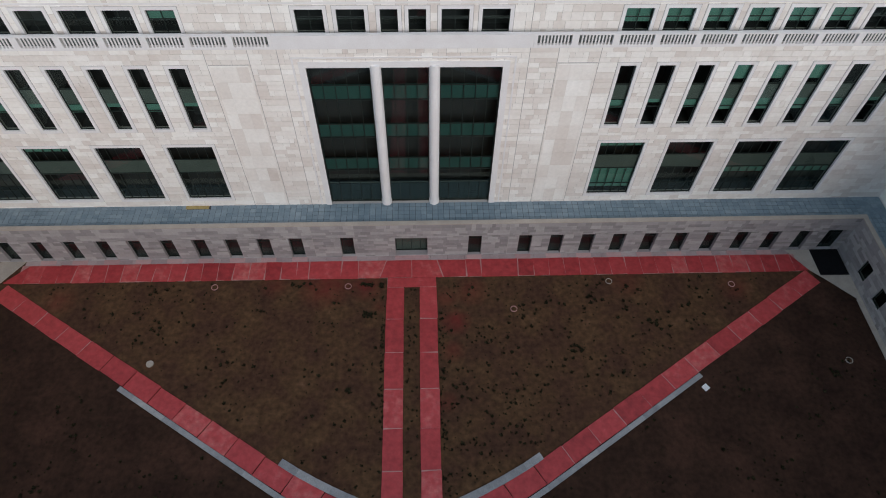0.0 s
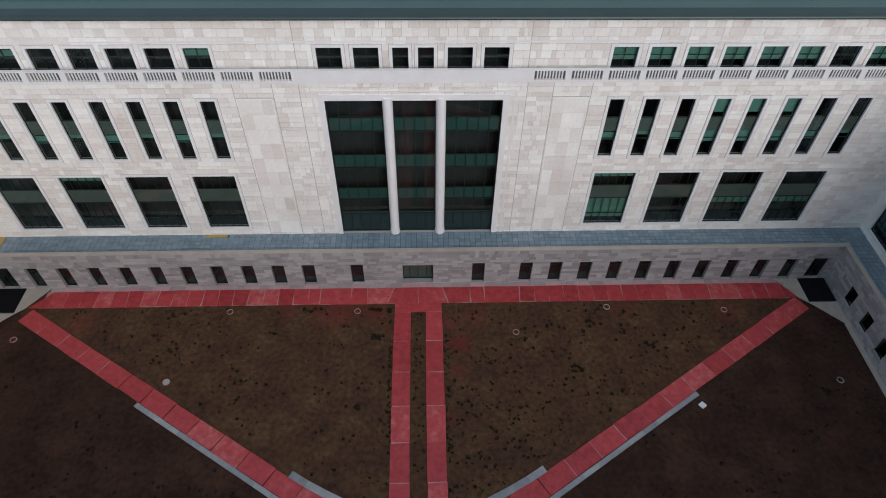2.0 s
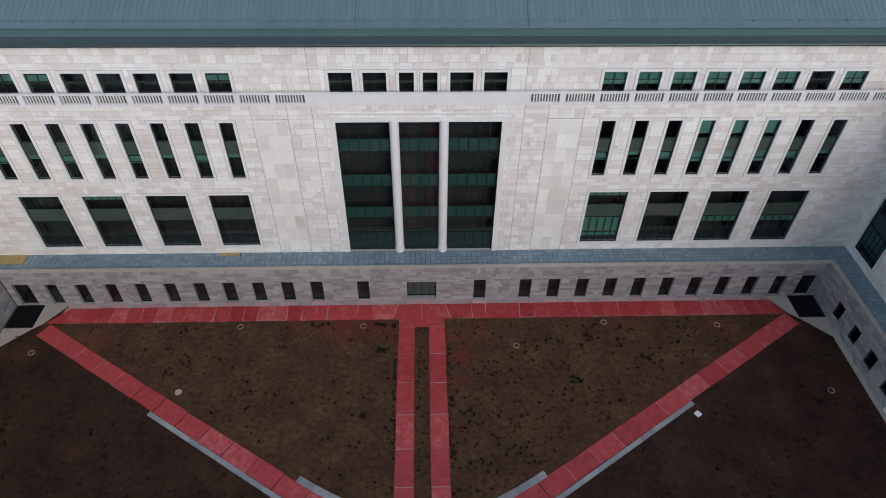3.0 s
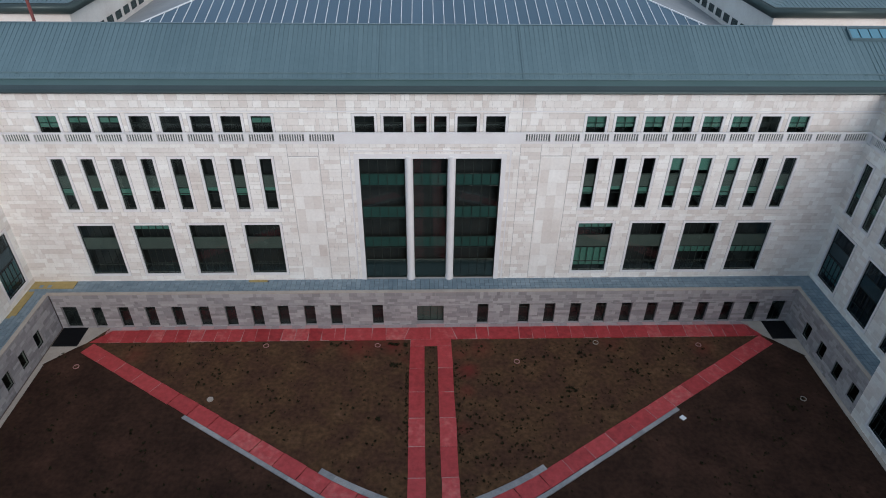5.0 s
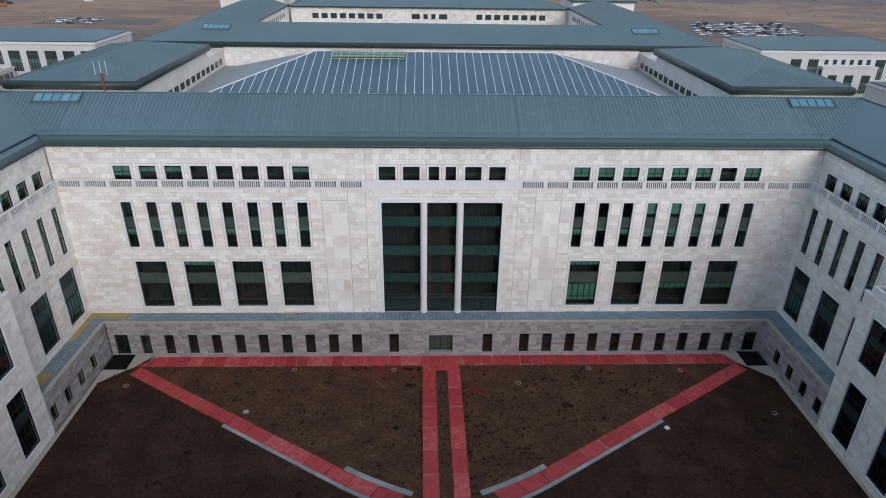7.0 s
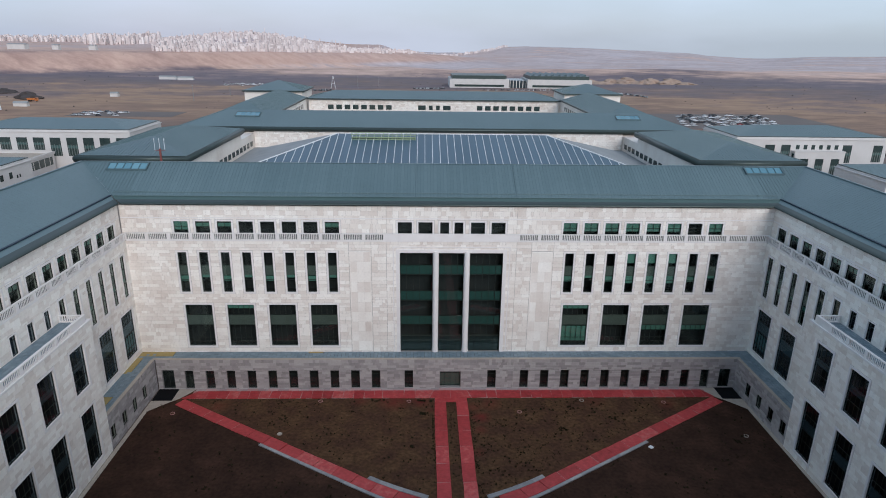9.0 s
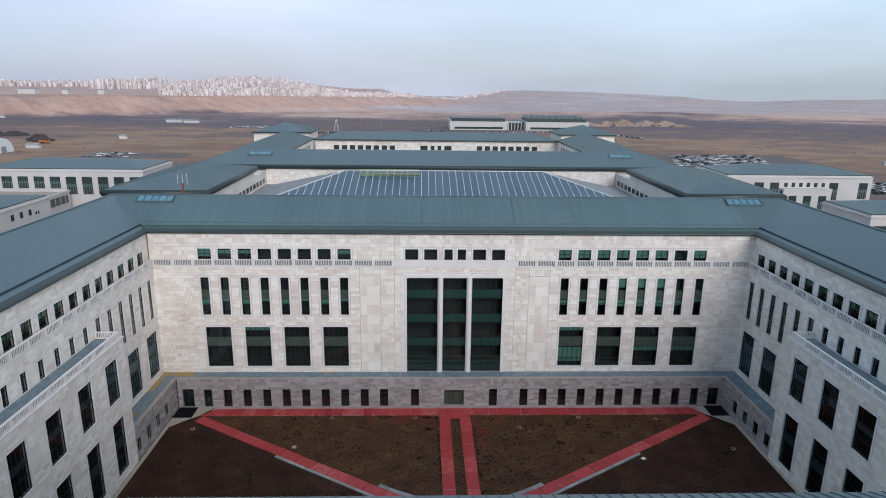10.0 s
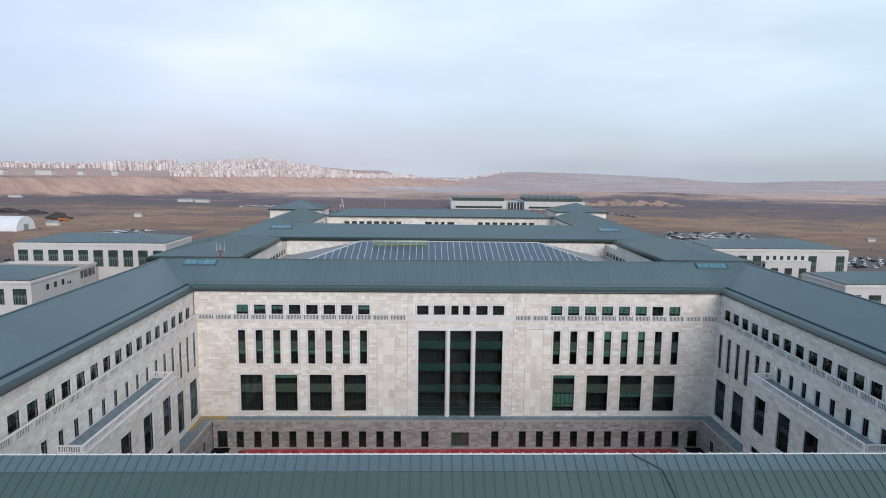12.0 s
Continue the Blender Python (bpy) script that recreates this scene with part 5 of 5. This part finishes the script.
# ---- things out on the plain ----
tent = thing("storage_tent", "white arched fabric storage tent", "tent", pose(-334, 399, 0))
arch = [(12.6 * math.cos(a), 11.4 * math.sin(a)) for a in [math.pi * i / 16 for i in range(17)]]
part("canopy", Shape().solid([(0, y, z) for y, z in arch], [(-75, y, z) for y, z in arch]), TENT, tent)
part("end_door", Shape().box(0.02, 0.2, -3, 3, 0, 5), LEAD, tent)
for x, y, w, d, h in ((-352, 797, 22, 7, 3.4), (-325, 788, 20, 7, 3.2), (-303, 534, 7, 4.5, 3), (-335, 439, 11, 4, 2.6), (352, 370, 6, 3.0, 1.3), (-800, 1075, 30, 12, 9), (-718, 1085, 30, 14, 8), (-668, 1115, 11, 10, 8), (-610, 1130, 12, 10, 8), (-660, 850, 18, 4, 3), (-628, 851, 20, 4, 3)):
    hut = thing("site_hut", "white site hut on the bare plain", "hut", pose(x, y, land(x, y)), group="site huts")
    part("wall", Shape().box(-w / 2, w / 2, -d / 2, d / 2, -0.5, h), RENDERED, hut)
    part("roof", Shape().solid([(-w / 2 - 0.4, -d / 2 - 0.4, h), (w / 2 + 0.4, -d / 2 - 0.4, h), (w / 2 + 0.4, d / 2 + 0.4, h), (-w / 2 - 0.4, d / 2 + 0.4, h)], [(-w / 2 - 0.4, -0.1, h + 1.4), (w / 2 + 0.4, -0.1, h + 1.4), (w / 2 + 0.4, 0.1, h + 1.4), (-w / 2 - 0.4, 0.1, h + 1.4)]), LEAD, hut)
for x, y, r, h in ((-367, 503, 8, 7), (-425, 560, 10, 5), (-462, 575, 11, 5.5), (243, 800, 10, 4), (258, 815, 9, 7), (276, 806, 8, 5), (284, 822, 12, 9), (303, 806, 9, 6), (318, 820, 10, 8), (334, 806, 9, 5.5), (346, 820, 12, 8), (362, 802, 10, 4), (230, 830, 12, 5)):
    s = Shape()
    n, m = 40, 12
    for j in range(m + 1):
        for i in range(n):
            a, q = 2 * math.pi * i / n, j / m
            rr = r * (1 - q) * (1 + 0.75 * noise.noise((x + 2 * math.cos(a), 2 * math.sin(a), 3 * q)))
            s.v.append((x + rr * math.cos(a) * 1.5, y + rr * math.sin(a), h * math.sin(q * math.pi / 2) - 0.4))
    for j in range(m):
        for i in range(n):
            s.f.append((j * n + i, j * n + (i + 1) % n, (j + 1) * n + (i + 1) % n, (j + 1) * n + i))
    mound = part("mound", s, HEAP if x < 0 else CLAY)
    for p in mound.data.polygons:
        p.use_smooth = True
    tagged(mound, "dark heap of dug earth on the plain" if x < 0 else "pale ochre quarry mound on the plain", "mound", group="earth mounds")

for x, y in ((-82, 663), (-60, 700), (-200, 560), (-216, 500)):
    pole = thing("lighting_mast", "thin pale steel lighting mast on the plain", "mast", pose(x, y, land(x, y)), group="lighting masts")
    part("shaft", Shape().solid([(-0.22, -0.22, -0.5), (0.22, -0.22, -0.5), (0.22, 0.22, -0.5), (-0.22, 0.22, -0.5)], [(-0.1, -0.1, 14), (0.1, -0.1, 14), (0.1, 0.1, 14), (-0.1, 0.1, 14)]), KERB, pole)
    part("crossarm", Shape().box(-0.9, 0.9, -0.15, 0.15, 13.3, 13.6), KERB, pole)
truck = thing("tipper_truck", "orange tipper truck parked on the bare plain", "truck", pose(-348, 478, 0, 0, 0, 4))
part("chassis", Shape().box(-4.2, 4.0, -0.5, 0.5, 0.8, 1.15), RUBBER, truck)
part("tipper_body", Shape().solid([(-4.4, -1.15, 1.2), (1.5, -1.15, 1.2), (1.5, 1.15, 1.2), (-4.4, 1.15, 1.2)], [(-4.7, -1.25, 2.9), (1.7, -1.25, 2.9), (1.7, 1.25, 2.9), (-4.7, 1.25, 2.9)]), ORANGE, truck)
cab = part("cab", Shape().solid([(2.0, -1.2, 0.8), (4.2, -1.2, 0.8), (4.2, 1.2, 0.8), (2.0, 1.2, 0.8)], [(2.0, -1.15, 3.1), (3.9, -1.15, 3.1), (3.9, 1.15, 3.1), (2.0, 1.15, 3.1)]), ORANGE, truck)
part("window", Shape().box(2.5, 3.7, -1.2, 1.2, 2.0, 2.8), CARGLASS, cab)
for x in (-3.3, -1.9, 3.1):
    for y in (-1.0, 1.0):
        pts = [(x + 0.5 * math.cos(a), 0.5 + 0.5 * math.sin(a)) for a in [2 * math.pi * i / 12 for i in range(12)]]
        part("wheel", Shape().solid([(px, y - 0.15, pz) for px, pz in pts], [(px, y + 0.15, pz) for px, pz in pts]), RUBBER, truck)
hoist = thing("a_frame_hoist", "white steel A-frame hoist standing on the plain", "hoist", pose(-110, 659, 0))
for g in (-1, 1):
    part("leg", Shape().bar((g * 2.6, 0, -0.3), (g * 0.15, 0, 14.0), 0.35, 0.35), WHITE, hoist)
part("crossbeam", Shape().box(-1.6, 1.6, -0.15, 0.15, 5.6, 5.9), WHITE, hoist)
rnd = random.Random(31)
scrub = Shape()
for i in range(800):
    x, y = rnd.uniform(-520, 560), rnd.uniform(270, 1050)
    if noise.noise((x / 70, y / 90, 3.0)) < rnd.uniform(-0.3, 0.5) or (150 < x < 310 and y < 500):
        continue
    r, h = rnd.uniform(0.3, 0.95), rnd.uniform(0.25, 0.8)
    top = [(x + 0.4 * r * math.cos(a) + rnd.uniform(-0.2, 0.2), y + 0.4 * r * math.sin(a), land(x, y) + h) for a in (0, 1.26, 2.51, 3.77, 5.03)]
    scrub.solid([(x + r * math.cos(a) * rnd.uniform(0.7, 1.3), y + r * math.sin(a), land(x, y) - 0.2) for a in (0, 1.26, 2.51, 3.77, 5.03)], top)
tagged(part("scrub", scrub, HEAP), "low dark scrub and stones dotted over the plain", "scrub", kind="stuff")

# the city on the plateau: quarters by bearing (east over north) and distance, with the heights of their houses
rnd = random.Random(5)
town = Shape()
QUARTERS = ((-0.665, -0.50, 2450, 2800, 330, (11, 14, 16, 19)), (-0.50, -0.40, 1950, 2700, 420, (6, 11, 16, 21, 27)), (-0.415, -0.39, 2000, 2400, 40, (20, 26, 30)),
            (-0.40, -0.12, 1330, 2550, 3400, (3, 4, 5, 5, 6, 7, 9, 13)), (-0.16, -0.02, 1480, 2400, 1250, (3, 4, 5, 6, 7)))
for a0, a1, q0, q1, count, tall in QUARTERS:
    for i in range(count):
        a, q = rnd.uniform(a0, a1), rnd.uniform(q0, q1)
        x, y = a * q, q - 125
        if y < scarp(x) + 100 or noise.noise((x / 150, y / 300, 4.0)) < rnd.uniform(-0.75, 0.1):
            continue
        w, d, h, z = rnd.uniform(4, 8.5), rnd.uniform(5, 9), rnd.choice(tall) * rnd.uniform(0.85, 1.15), land(x, y)
        if rnd.random() < 0.012 and tall[0] < 4:
            w, d, h = 1.8, 1.8, 24
        town.box(x - w / 2, x + w / 2, y - d / 2, y + d / 2, z - 4, z + h)
        if rnd.random() < 0.4:
            town.box(x - w / 5, x + w / 5, y - d / 5, y + d / 5, z + h, z + h + 1.8)
for k in range(60):
    f = k / 60
    q = 1780 + 820 * f + rnd.uniform(-40, 40)
    x, y = (-0.03 + 0.155 * f) * q, q - 125
    w = rnd.uniform(3, 7)
    town.box(x - w / 2, x + w / 2, y - 4, y + 4, land(x, y) - 3, land(x, y) + rnd.uniform(5, 10))
tagged(part("distant_city", town, CITY), "pale city of many apartment blocks on a far plateau, toned for haze", "city", kind="stuff")

# ---- paving of the courtyard ----
paving = thing("paving", "red painted concrete slab paths crossing the courtyard", "pavement", kind="structure")
rnd = random.Random(9)


def slab(pts, h=0.12):
    """One paving slab with a narrow joint round it; pts run anticlockwise."""
    c = sum((Vector((*p, 0)) for p in pts), Vector()) / len(pts)
    low = [Vector((*p, 0)) + (c - Vector((*p, 0))).normalized() * rnd.uniform(0.02, 0.09) + Vector((rnd.uniform(-0.04, 0.04), rnd.uniform(-0.04, 0.04), 0)) for p in pts]
    lift = h + rnd.uniform(-0.008, 0.008)
    part("slab", Shape().solid([(p.x, p.y, -0.05) for p in low], [(p.x, p.y, lift) for p in low]), RED, paving)


BED = material("pale_pink_mortar", [(0.2, (0.32, 0.13, 0.12)), (0.8, (0.55, 0.33, 0.30))], 1.5, 0.9, bump=0.1)
FRONT = -3.95                   # where the path along the wall begins
bed = Shape().box(-43.4, 44.0, -6.31, FRONT, -0.06, 0.098).box(-2.7, -0.88, -70, -6.36, -0.06, 0.097).box(0.88, 2.7, -70, -6.36, -0.06, 0.097)
part("mortar_bed", bed, BED, paving, "pale pink mortar showing in the joints")
PLINTH = material("red_stained_stone_plinth", [(0.2, (0.30, 0.22, 0.215)), (0.5, (0.38, 0.30, 0.29)), (0.8, (0.47, 0.37, 0.35))], 0.7, 0.85, bump=0.15, pieces=0.3)
SILL = material("red_splashed_sill", [(0.25, (0.40, 0.23, 0.225)), (0.75, (0.52, 0.33, 0.31))], 1.2, 0.8, bump=0.1, pieces=0.4)
for k in range(44):
    part("plinth_stone", Shape().box(-43.2 + 1.97 * k, -43.2 + 1.97 * k + 1.95, FRONT + 0.02, -BASE - 0.035, -0.05, 0.07), PLINTH, paving)
for x in [0.0] + [g * x for g in (-1, 1) for x in SLOT[:10]]:
    w = 1.9 if x == 0 else 0.85
    part("sill", Shape().solid([(x - w, -BASE - 0.6, 0.03), (x + w, -BASE - 0.6, 0.03), (x + w, -BASE - 0.034, 0.03), (x - w, -BASE - 0.034, 0.03)],
                               [(x - w, -BASE - 0.6, 0.085), (x + w, -BASE - 0.6, 0.085), (x + w, -BASE - 0.034, 0.15), (x - w, -BASE - 0.034, 0.15)]), SILL, paving)
cuts = [-44.2, -42.6]
while cuts[-1] < -14.5:
    cuts.append(cuts[-1] + 1.75)
cuts += [-11.5, -7.9, -6.0, -3.2, 3.2, 6.1, 7.8, 12.0]
while cuts[-1] < 43.0:
    cuts.append(cuts[-1] + 1.75)
for a, b in zip(cuts, cuts[1:]):
    la, lb = (0.35 if a == 3.2 else -0.35 if a == -3.2 else rnd.uniform(-0.07, 0.07)), (0.35 if b == 3.2 else -0.35 if b == -3.2 else rnd.uniform(-0.07, 0.07))
    if a < -43:
        slab([(a - 0.6, -6.2), (b, -6.35), (b, FRONT)])
    elif a == -3.2:
        slab([(a + la, -6.35), (0, -6.35), (0, FRONT), (a - la, FRONT)])
        slab([(0, -6.35), (b + lb, -6.35), (b - lb, FRONT), (0, FRONT)])
    else:
        slab([(a + la, -6.35), (b + lb, -6.35), (b - lb, FRONT), (a - la, FRONT)])
slab([(cuts[-1], -6.35), (45.0, -6.25), (cuts[-1], FRONT)])
for s in (-1, 1):
    y = -7.6
    while y > -71:
        e = y - 4.0
        lo, hi = sorted((s * 0.82, s * 2.76))
        slab([(lo, e), (hi, e), (hi, y), (lo, y)])
        y = e
slab([(-2.76, -7.6), (2.76, -7.6), (2.76, -6.37), (-2.76, -6.37)])
DX, DY = 0.8442, -0.5361
kerbs = thing("kerb", "grey concrete kerb along the slanting paths", "kerb", kind="structure")
for s, w0, w1, start, bedded in ((-1, -1.02, 0.97, 20.2, 15.0), (1, -1.12, 0.96, 19.8, 38.0)):
    bend = lambda t: 0.011 * max(0.0, t - 39) ** 2
    P = lambda t, w: (s * (45.15 - DX * t - (w + bend(t)) * 0.5361), -6.95 + DY * t + (w + bend(t)) * 0.8442)
    t = 0.6 if s < 0 else 0.0
    while t < 46:
        e = t + 3.3
        q = [P(t, w0), P(e, w0), P(e, w1), P(t, w1)]
        slab(q[::-1] if s > 0 else q)
        t = e
    q = [P(0.7, w0 + 0.07), P(bedded, w0 + 0.07), P(bedded, w1 - 0.07), P(0.7, w1 - 0.07)]
    q = q[::-1] if s > 0 else q
    part("mortar_bed", Shape().solid([(x, y, -0.05) for x, y in q], [(x, y, 0.094) for x, y in q]), BED, paving)
    t = start
    while t < 46:
        e = t + 2.0
        q = [P(t, w0 - 0.52), P(e, w0 - 0.52), P(e, w0 - 0.03), P(t, w0 - 0.03)]
        q = q[::-1] if s > 0 else q
        part("kerbstone", Shape().solid([(x, y, -0.05) for x, y in q], [(x, y, 0.17) for x, y in q]), KERB, kerbs)
        t = e
    inner = [(12.25, -26.8), (10.6, -27.8), (8.84, -28.74), (7.4, -29.45), (6.1, -30.05), (4.1, -30.9)]
    for (xa, ya), (xb, yb) in zip(inner, inner[1:]):
        n = Vector((yb - ya, xa - xb)).normalized() * 0.7
        q = [(s * xa, ya), (s * xb, yb), (s * (xb + n.x), yb + n.y), (s * (xa + n.x), ya + n.y)]
        area = sum(q[i - 1][0] * q[i][1] - q[i][0] * q[i - 1][1] for i in range(4))
        q = q if area > 0 else q[::-1]
        part("kerbstone", Shape().solid([(x, y, -0.05) for x, y in q], [(x, y, 0.17) for x, y in q]), KERB, kerbs)
for s in (-1, 1):
    ap = Shape()
    q = [(s * 43.2, -BASE - 0.02), (s * 49.45, -BASE - 0.02), (s * 49.45, -10.6), (s * 48.7, -9.8), (s * 46.3, -7.3), (s * 45.1, -6.2)]
    q = q if s < 0 else q[::-1]
    ap.solid([(x, y, -0.05) for x, y in q], [(x, y, 0.09) for x, y in q])
    lo, hi = sorted((s * 48.85, s * 49.45))
    ap.box(lo, hi, -70, -10.2, -0.05, 0.088)
    tagged(part("apron", ap, APRON), "beige concrete apron at the foot of the walls", "pavement", kind="structure")
    lo, hi = sorted((s * 46.1, s * 49.4))
    mat = thing("door_mat", "black rubber mat before the corner door", "mat", group="door mats")
    part("pad", Shape().box(lo, hi, -6.85, -BASE - 0.05, 0.092, 0.13), MAT, mat)
    part("border", Shape().box(lo, hi, -6.95, -6.86, 0.092, 0.15), RUBBER, mat)

# covers and well rings in the soil
for x, y in ((21.95, -7.25), (11.0, -10.6), (45.0, -17.45), (-21.6, -7.2), (-7.0, -7.35), (35.6, -7.9), (-44.6, -10.6)):
    ring = thing("well_ring", "round concrete well ring sunk in the earth", "well ring", pose(x, y, 0.0), group="well rings")
    part("rim", Shape().ring(0, 0, 0, 0.12, 0.31, 0.37), APRON if x > 12 and x != 35.6 else BED, ring)
    part("lid", Shape().disc(0, 0, 0.0, 0.06, 0.295), SOIL, ring, "earth-covered lid")
lid = thing("manhole_cover", "pale round concrete manhole cover", "manhole cover", pose(-26.4, -16.3, 0.0))
part("disc", Shape().disc(0, 0, 0, 0.15, 0.37), APRON, lid)
plate = thing("inspection_cover", "small white square cover on the earth", "cover", pose(29.3, -20.1, 0.0, 0, 0, 35))
part("plate", Shape().box(-0.3, 0.3, -0.3, 0.3, 0, 0.14), WHITE, plate)

# weeds
rnd = random.Random(77)
tufts = Shape()


def in_path(x, y):
    d = (45.15 - abs(x)) * 0.5361 - (-6.95 - y) * 0.8442
    return abs(x) < 2.9 and y < -6 or abs(d) < 2.1 or y > -6.6


def tuft(x, y, r, n=14):
    """A low tuft of pointed leaves round (x, y)."""
    for b in range(n):
        a, l = rnd.uniform(0, 6.283), r * rnd.uniform(0.7, 1.3)
        cx, cy = x + rnd.uniform(-r, r) * 0.45, y + rnd.uniform(-r, r) * 0.45
        tx, ty, tz = cx + l * math.cos(a), cy + l * math.sin(a), 0.08 + r * rnd.uniform(0.3, 0.9)
        px, py = -math.sin(a) * r * 0.42, math.cos(a) * r * 0.42
        tufts.face((cx - px, cy - py, 0.04), (cx + px, cy + py, 0.04), (tx + px * 0.4, ty + py * 0.4, tz), (tx - px * 0.4, ty - py * 0.4, tz))


for i in range(13500):
    x, y = rnd.uniform(-48, 48), rnd.uniform(-34, -6.8)
    inner = (45.15 - abs(x)) * 0.5361 - (-6.95 - y) * 0.8442 > 0
    dens = noise.noise((x / 5, y / 5, 8)) * 0.3 + (0.31 - 0.010 * (y + 20) if inner and x > 0 else 0.16 if inner else 0.07)
    if rnd.random() > dens or in_path(x, y):
        continue
    r = rnd.choice((0.04, 0.05, 0.06, 0.07, 0.08, 0.1, 0.13, 0.17))
    if rnd.random() < 0.004:
        for k in range(rnd.randint(3, 6)):
            tuft(x + rnd.gauss(0, 0.3), y + rnd.gauss(0, 0.25), 0.17)
    else:
        tuft(x, y, r)
for x, y, w, h, n in ((-4.3, -7.2, 1.3, 0.35, 13), (-4.5, -11.2, 0.6, 0.45, 11), (-12.2, -7.1, 1.1, 0.25, 7), (17, -15.5, 0.7, 0.4, 8)):
    for k in range(n):
        tuft(x + rnd.uniform(-w, w), y + rnd.uniform(-h, h), rnd.uniform(0.12, 0.22))
for x, y, w, h, n in ((-3.05, -14, 0.15, 6, 30), (3.1, -18, 0.25, 8, 60), (-2.95, -24, 0.15, 4, 20), (0, -17, 0.55, 9.5, 60)):
    for k in range(n):
        tuft(x + rnd.uniform(-w, w), y + rnd.uniform(-h, h), rnd.uniform(0.05, 0.13))
tagged(part("weeds", tufts, WEED), "small dark weed tufts scattered over the earth", "weeds", kind="stuff")

# roof sheets of the head wing, one by one
sheet, run = Shape(), RIDGE_O - BREAK_O
sheet.face((0.0, 0, 0.02), (0.56, 0, 0.02), (0.56, run, RIDGE_Z - BREAK_Z + 0.02), (0.0, run, RIDGE_Z - BREAK_Z + 0.02))
sheet.bar((0.0, 0.1, 0.02), (0.0, run, RIDGE_Z - BREAK_Z + 0.02), 0.035, 0.045)
sheet_mesh = sheet.mesh("roof_sheet", METAL)
sheet_mesh.materials.append(SEAM)
for p in sheet_mesh.polygons[1:]:
    p.material_index = 1
head_roof = next(o for o in north.children if o.name.startswith("roof"))
for k in range(189):
    part("roof_sheet", sheet_mesh, None, head_roof, at=Matrix.Translation((-52.8 + 0.56 * k, BREAK_O, BREAK_Z)))
